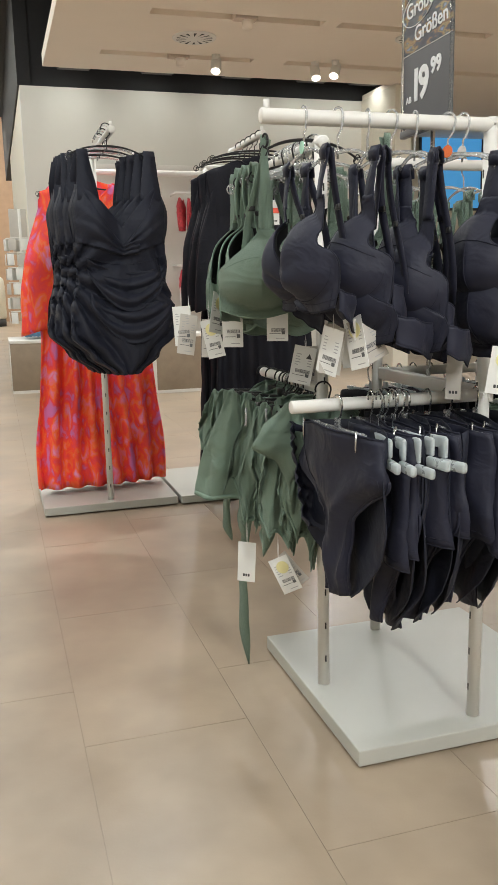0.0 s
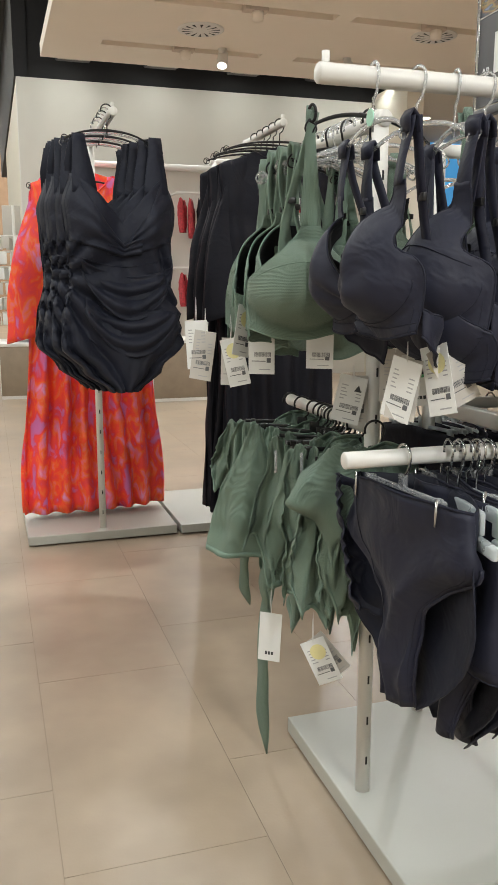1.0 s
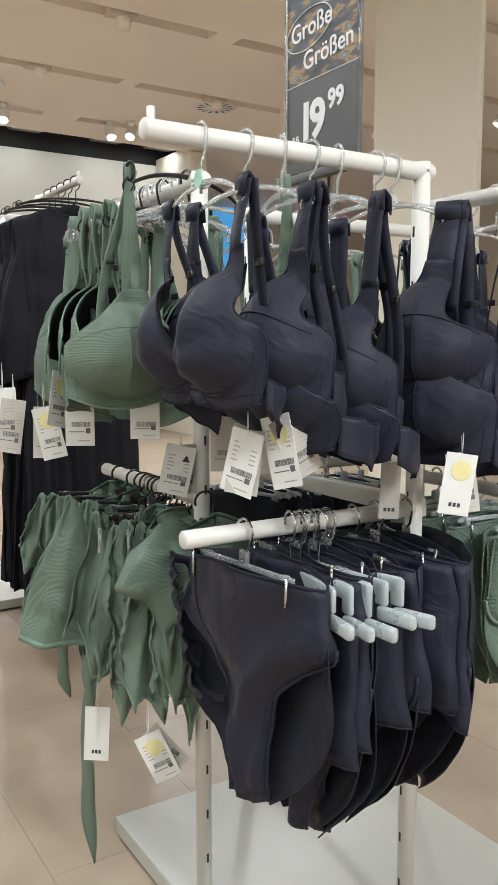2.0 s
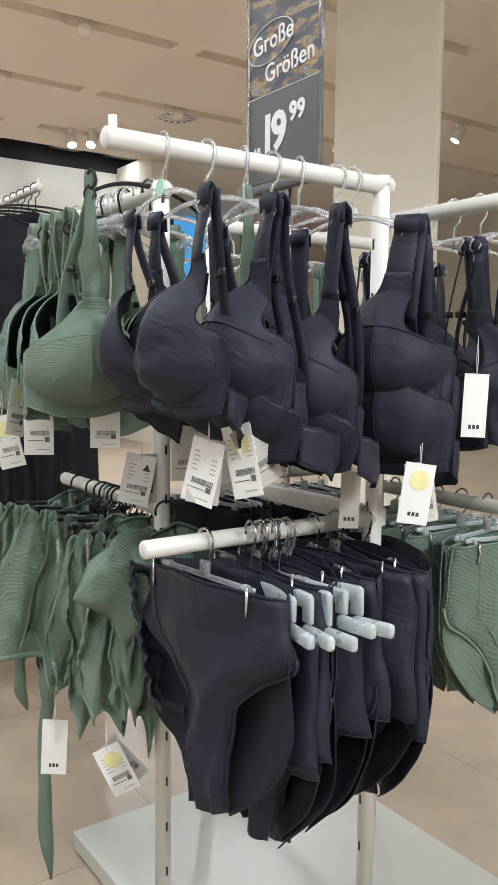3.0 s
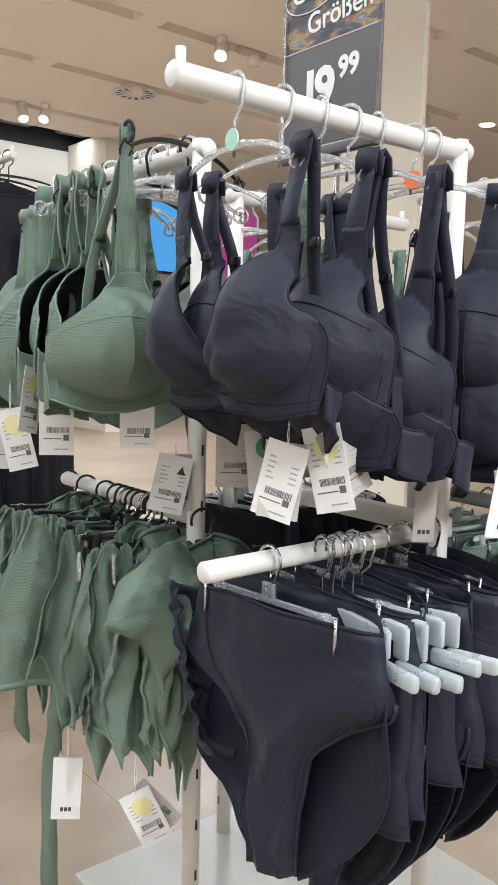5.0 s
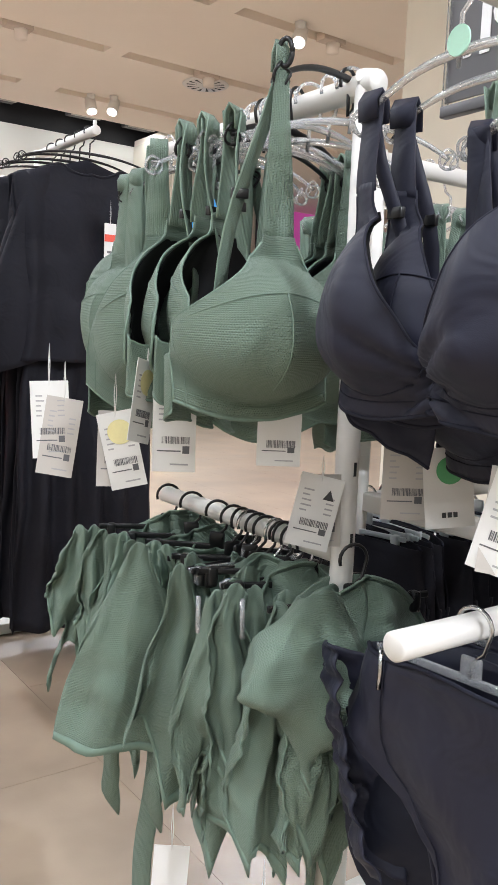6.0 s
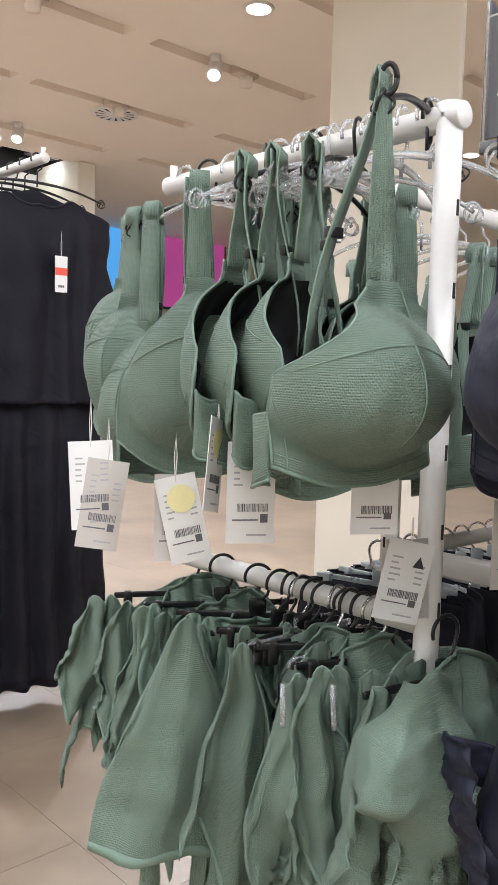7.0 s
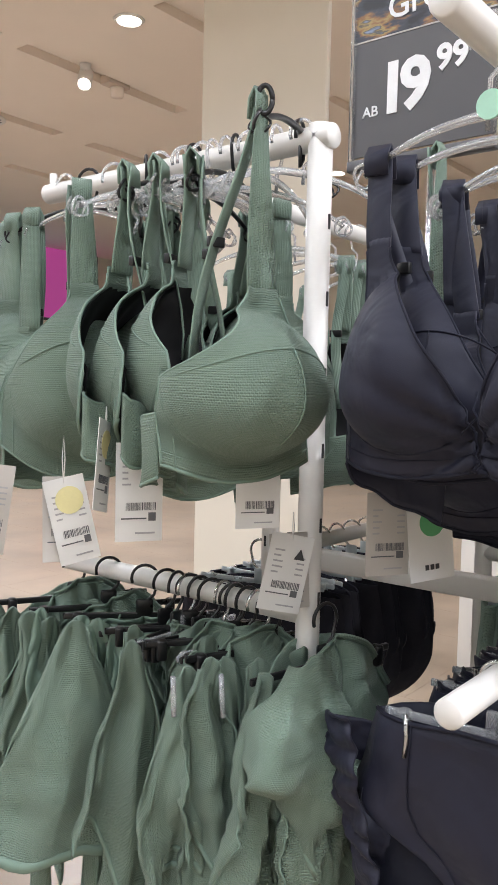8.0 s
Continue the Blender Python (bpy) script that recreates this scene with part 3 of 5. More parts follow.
# ---- price tags ----
def price_tag(parent, at, size=(0.046, 0.086), turn=(0, 0, 0), material=None, sticker=None, logo=None, string=0.04, bars=True, up=None):
    """A card on a loop of thread; at: where the thread meets the card, in the parent's frame. Faces -y."""
    w, h = size
    m = pose(*at, *turn)
    t = part("price_tag", B((-w / 2, -0.0004, -h), (w / 2, 0.0004, 0.006)), material or M["card"], parent, "white printed swing tag", False)
    t.matrix_basis = m
    if bars:
        ink, grey = bmesh.new(), bmesh.new()
        rnd = random.Random(int(abs(at[0] * 999) + abs(at[2] * 777)))
        f = -0.0007
        if h > 0.07:
            for k in range(5):
                z = -0.012 - 0.006 * k
                a = -w * 0.36
                box(grey, (a, f, z - 0.0010), (a + w * rnd.uniform(0.12, 0.25), f + 0.0002, z + 0.0008))
                if k:
                    box(grey, (w * 0.2, f, z - 0.001), (w * 0.38, f + 0.0002, z + 0.0008))
        zb = -h * 0.58
        x = -w * 0.28
        while x < w * 0.36:
            d = rnd.choice((0.0004, 0.0007, 0.0011))
            box(ink, (x, f, zb - 0.008), (x + d, f + 0.0002, zb))
            x += d + rnd.choice((0.0005, 0.0008))
        box(ink, (-w * 0.38, f, -h * 0.76), (w * 0.16, f + 0.0002, -h * 0.745))
        box(ink, (w * 0.2, f, -h * 0.78), (w * 0.36, f + 0.0002, -h * 0.69))
        box(grey, (-w * 0.08, f, -h * 0.92), (w * 0.34, f + 0.0002, -h * 0.9))
        tagged(part("print", ink, M["softink"], t, "black barcode and size marks", False), kind="stuff")
        tagged(part("small_print", grey, M["inkgrey"], t, "grey printed lines", False), kind="stuff")
    else:
        bm = bmesh.new()
        for k in (-1, 0, 1):
            box(bm, (k * 0.006 - 0.0022, -0.0008, -h * 0.86), (k * 0.006 + 0.0022, -0.0005, -h * 0.79))
        tagged(part("mark", bm, M["ink"], t, "small dark mark", False), kind="stuff")
    if sticker:
        s = part("sticker", T([(0.002, -0.0009, -0.018), (0.002, -0.0013, -0.018)], 0.0145, 18), sticker, t, "round pale sticker", False)
    if logo:
        bm = bmesh.new()
        vs = [bm.verts.new(p) for p in ((w * 0.1, -0.0011, -0.02), (w * 0.36, -0.0011, -0.02), (w * 0.23, -0.0011, -0.008))]
        bm.faces.new(vs)
        part("mark", bm, logo, t, "small triangular mark", False)
    if string:
        u = up or (0.0, 0.0, string)
        p = Vector(at)
        q = p + Vector(u)
        d = Vector((0.0014, 0, 0))
        part("thread", T([p, p.lerp(q, 0.5) + d, q, p.lerp(q, 0.5) - d, p], 0.0006, 5), M["card"], parent, "thin white thread")
    return t


def hang_tag(parent, at, yaw=-32, roll=0.0, size=(0.047, 0.09), tilt=0.0, twin=None, **more):
    """A tag on a garment, given by the room's coordinates of its top edge; twin: a second card behind it."""
    m = parent.matrix_basis
    own = math.degrees(m.to_euler().z)
    p = m.inverted() @ Vector(at)
    price_tag(parent, tuple(p), size, (tilt, roll, yaw - own), **more)
    if twin:
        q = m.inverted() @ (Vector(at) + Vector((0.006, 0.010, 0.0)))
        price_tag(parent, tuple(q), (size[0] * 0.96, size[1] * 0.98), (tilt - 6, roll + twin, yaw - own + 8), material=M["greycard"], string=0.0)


# ---- bikini tops ----
def bra(m, fabric, binding, label, strap=0.10, cup=0.17, a=0.082, depth=0.055, apart=0.098, seed=1.0, seams=True, wing=0.15,
        tags=(), group="bikini tops", wide=0.026, top=-0.088, hang=0.12, twist=False, narrow=0.9, soft=0.004, tall=0.06, balcony=False, outline="round"):
    """Two moulded cups cut in one sheet with their straps and under-band, black lining behind, and side wings."""
    e = thing("bikini_bra", label, "bikini top", group, m=m)
    zt = top - strap + 0.02
    H = cup + 0.035
    zb = zt - H
    cz = zb + cup * (0.53 if balcony else 0.44)
    sx = apart + (0.004 if balcony else 0.014)
    side = apart + a + 0.008
    lift = 0.040 if balcony else 0.012
    if outline == "full":
        sx, side, lift = apart - 0.016, apart + 0.086, 0.018
    elif outline == "wrap":
        sx = hang - 0.008
    for s in (-1, 1):
        if balcony:
            inner = ((0.0, sx - wide * 0.5), (0.10, sx - wide * 0.6), (0.28, apart - a * 0.72), (0.5, apart - a * 0.98), (1.0, max(0.010, apart - a * 1.02)))
            outer = ((0.0, sx + wide * 0.5), (0.10, sx + wide * 0.6), (0.28, apart + a * 0.70), (0.5, apart + a), (0.7, side), (1.0, side))
        elif outline == "wrap":
            inner = ((0.0, sx - wide * 0.5), (0.10, sx - wide * 0.62), (0.28, lerp(sx - wide, 0.014, 0.28)), (0.46, lerp(sx - wide, 0.014, 0.64)), (0.66, 0.014), (1.0, 0.004))
            outer = ((0.0, sx + wide * 0.5), (0.25, sx + wide * 0.52), (0.42, sx + wide * 0.72), (0.54, lerp(sx + wide, side, 0.75)), (0.64, side), (1.0, side - 0.006))
        else:
            inner = ((0.0, sx - wide * 0.5), (0.10, sx - wide * 0.62), (0.36, apart - a * 0.52), (0.66, max(0.012, apart - a)), (1.0, 0.004))
            outer = ((0.0, sx + wide * 0.5), (0.18, sx + wide * 0.64), (0.46, apart + a * 0.60), (1 - tall / H, side), (1.0, side - 0.006))

        if outline == "full":
            inner = ((0.0, sx - wide * 0.5), (0.06, sx - wide * 0.62), (0.2, sx - 0.035), (0.33, sx - 0.052), (1.0, sx - 0.060))
            outer = ((0.0, sx + wide * 0.5), (0.06, sx + wide * 0.62), (0.2, sx + 0.044), (0.40, sx + 0.088), (0.50, side), (1.0, side - 0.003))

        def cup_y(x, z, s=s):
            """Depth of the cloth at x (outwards) and z."""
            dz = z - cz
            r2 = ((x - apart) / a) ** 2 + (dz / (cup * ((0.56 if dz > 0 else 0.43) if balcony else (0.60 if dz > 0 else 0.36)))) ** 2
            y = -0.013 - depth * max(0.0, 1 - r2) ** 0.72
            y -= (0.009 if balcony else 0.0045) * math.exp(-((x - apart) / 0.012) ** 2) * max(0.0, 1 - r2)
            y += 0.050 * max(0.0, (x - apart - 0.03) / a) ** 2
            y += soft * nz(x * 11, z * 11, s, seed) + 0.0015 * nz(x * 32, z * 32, s, seed)
            d = math.hypot(x, z - zb - 0.028)
            y += (0.011 if twist else 0.003) * (1 - 2 * abs(math.sin(6 * math.atan2(z - zb - 0.028, x + 0.004)))) * math.exp(-d / (0.05 if twist else 0.034)) * smooth(d / 0.02)
            return y

        def cloth(u, v, off=0.0, s=s):
            x = lerp(spline_at(inner, v), spline_at(outer, v), u)
            z = zt - v * H + (lift * (2 * u - 1) ** 2 - 0.006) * smooth((v - 0.5) * 2) + 0.002 * nz(u * 5, v * 5, 1, seed)
            return Vector((s * x, cup_y(x, z, s) + off, z))

        def on_cloth(x, z, s=s):
            return Vector((s * x, cup_y(x, z, s) - 0.0024, z))

        part("cup", S(cloth, 30, 40), fabric, e, thick=0.0024)
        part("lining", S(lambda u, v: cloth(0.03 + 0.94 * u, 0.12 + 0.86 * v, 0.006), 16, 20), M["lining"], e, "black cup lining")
        part("binding", T([cloth(1.0, 0.04 + 0.96 * k / 34, -0.0008) for k in range(35)], 0.0014, 6), binding, e, "stitched edge")
        part("binding", T([cloth(0.0, 0.04 + 0.96 * k / 34, -0.0008) for k in range(35)], 0.0013, 6), binding, e, "stitched edge")
        part("band_edge", T([cloth(k / 26, 1.0) for k in range(27)], 0.0022, 6), binding, e)
        part("band_seam", T([cloth(k / 26, 0.93, -0.0016) for k in range(27)], 0.0007, 5), binding, e)
        rim = []
        for k in range(25):
            an = math.pi * (1.02 + 0.98 * k / 24)
            rim.append(on_cloth(apart + a * 0.985 * math.cos(an), cz + cup * (0.42 if balcony else 0.35) * math.sin(an)))
        part("seam", T(rim, 0.0010, 5), binding, e)
        part("side_seam", T([cloth(0.93, lerp(1 - tall / H, 1.0, k / 10), -0.0016) for k in range(11)], 0.0008, 5), binding, e)
        if seams:
            part("seam", T([on_cloth(apart + a * 0.9 * (k / 11 - 1), cz + cup * (0.30 - 0.17 * abs(k / 11 - 1) ** 2)) for k in range(23)], 0.0009, 5), binding, e)
            part("seam", T([on_cloth(apart, lerp(cz + cup * 0.30, cz - cup * 0.34, k / 14)) for k in range(15)], 0.0008, 5), binding, e)
        # strap up to the hanger's loop, its fold and the thin back strap with a slider
        pts, ws, wd = [], [], []
        for k in range(13):
            t = k / 12
            pts.append((s * lerp(hang, sx, t), lerp(-0.004, -0.0105, smooth(t)) + 0.003 * math.sin(3 * t + seed) * (1 - t), lerp(top + 0.006, zt - 0.006, t)))
            ws.append((1, 0.3 * math.sin(2.2 * t + seed * 2) * (1 - t), 0))
            wd.append(lerp(wide * narrow, wide, smooth(t)))
        part("strap", strip(pts, ws, wd), fabric, e, thick=0.0022)
        back = [(s * (lerp(hang, apart + 0.03, k / 8) + 0.008 * math.sin(5 * k / 8 + seed)), 0.006 + 0.035 * smooth(k / 8), lerp(top + 0.006, cz + 0.01, k / 8)) for k in range(9)]
        part("back_strap", strip(back, [(1, 0.6, 0)] * 9, wide * 0.55), fabric, e, thick=0.0018)
        p = Vector(back[4])
        part("slider", B(p + Vector((-0.009, -0.003, -0.005)), p + Vector((0.009, 0.003, 0.005)), 0.001), M["blackplastic"], e, "black strap slider")
        part("strap_fold", strip([(s * hang, -0.006, top - 0.012), (s * hang, -0.0075, top + 0.004), (s * hang, -0.002, top + 0.013), (s * hang, 0.006, top + 0.004), (s * hang, 0.007, top - 0.014)], [(1, 0.1, 0)] * 5, wide * narrow), fabric, e, thick=0.0024)
        root = cloth(1.0, 1 - tall / H).y

        def wing_at(u, v, s=s):
            x = side - 0.003 + 0.012 * math.sin(u * 2.4) - 0.08 * u * u
            y = root + wing * u + 0.018 * nz(u * 3, v * 1.5, 2, seed + s) * u
            h = lerp(tall, 0.04, smooth(u))
            z = lerp(zb + tall * 0.98 - 0.02 * u, zb + tall - h - 0.045 * u, v) + 0.010 * nz(u * 4, v * 2, 0, seed) * u
            return Vector((s * x, y, z))

        part("side_wing", S(wing_at, 16, 8), fabric, e, thick=0.0022)
        part("wing_edge", T([wing_at(k / 14, 1.0) for k in range(15)], 0.002, 5), binding, e)
        part("wing_edge", T([wing_at(k / 14, 0.0) for k in range(15)], 0.0018, 5), binding, e)
    for spec in tags:
        price_tag(e, **spec)
    return e


# ---- bikini bottoms ----
def brief(m, fabric, binding, label, width=0.28, height=0.31, seed=1.0, ruche=0.0, top=-0.045, group="bikini bottoms", loops=True, tags=(), belly=0.03, cut=0.42, inner=None, skirt=0.0, gathered=False):
    e = thing("bikini_bottom", label, "bikini bottom", group, m=m)
    hw = width / 2

    def panel(u, v, side, seed=seed):
        q = 2 * u - 1
        w = spline_at(((0, hw * 0.93), (cut * 0.5, hw), (cut, hw * 1.02), (cut + 0.10, hw * (0.72 if cut > 0.3 else 0.66)), (cut + 0.24, hw * (0.42 if cut > 0.3 else 0.36)), (0.86, hw * 0.25), (1, hw * 0.2)) if side < 0 else ((0, hw * 0.93), (0.2, hw), (0.55, hw * 1.05), (0.78, hw * 0.8), (0.92, hw * 0.5), (1, hw * 0.26)), v)
        x = q * w
        y = side * belly * (1 - q * q) ** 0.6 * (1 - 0.6 * v) + 0.018 * nz(x * 11, v * 3.0, side, seed) * (0.25 + v) - 0.013 * (1 - 2.2 * abs(nz(x * 13 + v * 2.2, v * 1.1 - x * 3, side, seed + 2))) * (0.25 + v) + 0.003 * nz(x * 30, v * 7, 3, seed)
        if gathered and side < 0:
            y -= 0.006 * (1 - 2 * abs(math.sin(7 * math.atan2(v + 0.05, q + 1.25) + seed))) * math.exp(-(q + 1) / 1.1) * smooth(v * 4)
            y -= 0.005 * (1 - 2 * abs(math.sin(6 * math.atan2(v + 0.05, 1.3 - q)))) * math.exp(-(1 - q) / 0.8) * smooth(v * 4)
        y += ruche * 0.004 * math.sin(v * 46 + 3 * nz(x * 8, v * 5, 1, seed)) * max(0, abs(q) - 0.55) / 0.45
        z = top - v * height - 0.012 * q * q * (1 - v) + 0.004 * nz(x * 10, 3, v * 2, seed)
        return Vector((x, y, z))

    part("front_panel", S(lambda u, v: panel(u, v, -1), 26, 26), fabric, e, thick=0.002)
    part("back_panel", S(lambda u, v: panel(u, v, 1), 18, 18), inner or fabric, e, thick=0.002)
    part("waist_edge", T([panel(k / 20, 0.0, -1) + Vector((0, -0.001, 0)) for k in range(21)], 0.0022, 6), binding, e)
    for u in (0.0, 1.0):
        part("leg_edge", T([panel(u, cut * 0.8 + (1 - cut * 0.8) * k / 26, -1) + Vector((0, -0.002, 0)) for k in range(27)], 0.003, 6), fabric, e)
        part("leg_stitch", T([panel(abs(u - 0.04), cut * 0.8 + (1 - cut * 0.8) * k / 26, -1) + Vector((0, -0.0016, 0)) for k in range(27)], 0.0006, 4), binding, e)
    part("seam", T([panel(0.16 + 0.10 * (k / 14), k / 14 * 0.85, -1) + Vector((0, -0.0022, 0)) for k in range(15)], 0.0008, 5), binding, e)
    if gathered:
        def ruche_at(u, v):
            w = hw * 0.93 + 0.012 * (1 - v) - 0.05 * v * v
            y = -0.020 + 0.05 * (u - 0.3) + 0.0038 * (1 - 2 * abs(math.sin(v * 19 + 4 * nz(u * 2.0, v * 3, 0, seed) + 2.5 * u))) + 0.007 * nz(u * 6, v * 18, 0, seed)
            return Vector((-w - 0.036 * math.sin(math.pi * u) - 0.002 * math.cos(v * 34 + 2 * u) - 0.010 * nz(v * 4, u, 2, seed), y, top - 0.015 - v * height * 0.62 - 0.02 * u))

        part("gathered_side", S(ruche_at, 16, 60), fabric, e, "closely gathered side panel", thick=0.002)
    if skirt:
        def flare(u, v):
            q = 2 * u - 1
            x = q * hw * (0.97 + 0.16 * v) + 0.010 * nz(v * 3, q * 2, 0, seed)
            y = -belly * (1 - q * q) ** 0.6 - 0.008 - 0.012 * v * math.sin(6 * q + seed) + 0.018 * nz(q * 3, v * 2, 1, seed) - 0.006 * abs(nz(q * 4 + 2 * v, v * 3, 5, seed)) - 0.012 * q * q * math.cos(seed * 2)
            return Vector((x, y, top - 0.004 - v * skirt - 0.02 * q * v - 0.012 * q * q * (1 - v)))

        part("skirt_panel", S(flare, 30, 18), fabric, e, thick=0.002)
        part("skirt_hem", T([flare(k / 30, 1.0) for k in range(31)], 0.0018, 5), binding, e)
        part("hem_stitch", T([flare(k / 30, 0.93) + Vector((0, -0.0016, 0)) for k in range(31)], 0.0006, 4), binding, e)
    if loops:
        for s in (-0.72, 0.72):
            p = panel(0.5 + s / 2, 0.0, -1)
            part("hanging_loop", T([p + Vector((0, -0.003, 0.008)), p + Vector((0.002, -0.005, -0.012)), p + Vector((0, -0.004, -0.03))], 0.0022, 6), M["steel"], e, "silver bead loop")
    for spec in tags:
        price_tag(e, **spec)
    return e


def fold(e, fabric, binding, x0, y0, z0, length, r0, r1, seed, lean=0.0, cut=0.02, ruched=False, close=0.0):
    """One hanging fold of cloth: an open tube that widens downwards, with hemmed edges."""
    flat = 0.42 + 0.2 * math.sin(seed * 5)
    wild = min(1.0, abs(cut) * 60)

    def f(u, v):
        a = (u - 0.5) * 3.4
        r = lerp(0.55 * r0, r1 * 1.15, smooth(0.12 + 1.25 * v) ** 0.9) * (1 - close * smooth((v - 0.5) / 0.5))
        crease = 1 - 2 * abs(math.sin(1.9 * a + 2.4 * v * math.sin(seed) + seed)) ** 0.8
        fine = 1 - 2 * abs(nz(a * 2.2 + v, v * 1.2 - 0.4 * a, 7, seed)) * 2.2
        r *= 1 + 0.26 * nz(math.cos(a) * 1.3, v * 2.4, math.sin(a) * 1.3, seed)
        if ruched:
            r *= 1 + 0.06 * math.sin(v * 56 + 5 * nz(a, v * 3, 2, seed)) * smooth((abs(u - 0.5) - 0.08) / 0.2)
        x = x0 + lean * v + r * math.sin(a) + 0.016 * nz(v * 3, 0.3, 1, seed) + 0.012 * v * v * math.sin(seed * 3)
        y = y0 - flat * r * math.cos(a) - (0.014 * crease + 0.006 * fine) * smooth(v * 2.5) * (0.4 + 0.6 * wild) + 0.014 * nz(v * 2.6, a * 0.7, 4, seed) - 0.006 * nz(v * 7 + a, a * 2 - v * 3, 1, seed)
        z = z0 - length * v * (1 + 0.13 * wild * math.sin(1.1 * a + seed)) - cut * 1.5 * math.sin(a) * v * v - wild * 0.018 * crease * v ** 3 + wild * 0.026 * nz(a * 0.9, 1, 0, seed) * v - 0.012 * math.sin(a) ** 2 * (1 - v)
        return Vector((x, y, z))

    part("fold", S(f, 30, 30), fabric, e, thick=0.002)
    part("fold_hem", S(lambda u, v: f(u, 1.0 - 0.04 * v) + Vector((0, -0.0014, 0)), 30, 1), binding, e, thick=0.0014)
    part("fold_edge", T([f(0.0, k / 24) for k in range(25)], 0.0011, 5), binding, e)
    part("fold_edge", T([f(1.0, k / 24) for k in range(25)], 0.0016, 5), binding, e)


def drape_piece(m, fabric, binding, label, w_top=0.12, w_bot=0.2, height=0.3, folds=3.0, amp=0.02, seed=1.0, slant=0.05, lean=0.0, bundle=0.03, top=-0.038,
                category="bikini bottom", name="bikini_bottom", group="bikini bottoms", ties=(), tags=(), hem=True, taper=0.3, folds_at=()):
    """A garment that hangs gathered from a clip: a front sheet in folds, a second layer behind it, hems and ties."""
    e = thing(name, label, category, group, m=m)

    tilt = 0.9 if int(seed) % 2 else -0.8

    def sheet(u, v, k, seed=seed):
        q = 2 * u - 1
        w = lerp(w_top, w_bot, smooth(v * 1.3)) / 2 * (1 + 0.10 * nz(v * 4, k, 0, seed)) * (1 - taper * smooth((v - 0.7) / 0.3))
        ph = folds * math.pi * (q + tilt * 0.45 * v + 0.45 * nz(q * 1.3, v * 1.4, k, seed))
        fold = 1 - 2 * abs(math.sin(ph / 2)) ** 0.8
        crease = 1 - 2.4 * abs(nz(q * 2.6 + tilt * v * 2.5, v * 1.5 - q, k + 3, seed + 5))
        pucker = math.sin(v * 52 + 4 * nz(q * 3, v * 4, 2, seed)) * smooth((abs(q) - 0.62) / 0.3) * (1 - smooth((v - 0.75) / 0.2))
        y = (k * bundle) + amp * 1.6 * fold * (0.35 + 0.65 * v) - 0.015 * crease * (0.3 + v) + 0.0022 * pucker - 0.045 * (1 - q * q) * math.sin(math.pi * min(1, v * 1.1)) * (1 - k)
        y += 0.004 * nz(q * 9, v * 11, k, seed + 9)
        x = q * w + lean * v + 0.022 * nz(v * 3, q * 2, k + 5, seed) + 0.012 * math.cos(ph) * v
        z = top - v * height * (1 + 0.22 * nz(q * 1.9, k, 2, seed)) - slant * q * v * v - 0.05 * fold * v ** 3 + 0.10 * height * q * q * v * v + 0.016 * math.sin(2.2 * q + seed) * (1 - v) - 0.055 * abs(q) ** 3 * (1 - v)
        return Vector((x, y, z))

    part("front_layer", S(lambda u, v: sheet(u, v, 0), 48, 44), fabric, e, thick=0.002)
    part("back_layer", S(lambda u, v: sheet(u, v * 0.94, 1), 26, 20), fabric, e, thick=0.002)
    if hem:
        part("hem", S(lambda u, v: sheet(u, 1.0 - 0.045 * v, 0) + Vector((0, -0.003, 0)), 40, 2), binding, e, thick=0.003)
        part("waist_edge", T([sheet(k / 24, 0.0, 0) for k in range(25)], 0.0028, 6), binding, e)
    part("waist_roll", S(lambda u, v: sheet(u, 0.0, 0) + Vector((0, 0.007 - 0.013 * math.cos(math.pi * (v - 0.25)) , 0.010 * math.sin(math.pi * 1.3 * v) - 0.012 * v)), 30, 8), fabric, e, thick=0.002)
    for spec in folds_at:
        fold(e, fabric, binding, *spec)
    rnd = random.Random(int(seed * 10))
    for k in range(3 if folds_at else 0):
        fold(e, fabric, binding, rnd.uniform(-0.135, 0.03), rnd.uniform(-0.062, -0.035), rnd.uniform(-0.045, -0.025), rnd.uniform(0.17, 0.29), 0.022, rnd.uniform(0.020, 0.036), seed + 3.3 * k + 0.7,
             rnd.uniform(-0.03, 0.01), rnd.uniform(-0.03, 0.03), k % 2 == 0, rnd.uniform(0.0, 0.3))
    for (tx, ty, tz, ln, bend, wd) in ties:
        pts, ws, ww = [], [], []
        for k in range(15):
            t = k / 14
            pts.append((tx + bend * math.sin(t * 2.4) + 0.006 * nz(t * 4, 0, 0, seed), ty - 0.01 * math.sin(3 * t), tz - ln * t))
            ws.append((1, 0.8 * math.sin(2.5 * t + seed), 0))
            ww.append(wd * (1.0 - 0.15 * t) if k < 12 else wd * (1 - (k - 11) / 3.2))
        part("tie", strip(pts, ws, ww), fabric, e, "long pointed tie band", thick=0.003)
    for spec in tags:
        price_tag(e, **spec)
    return e


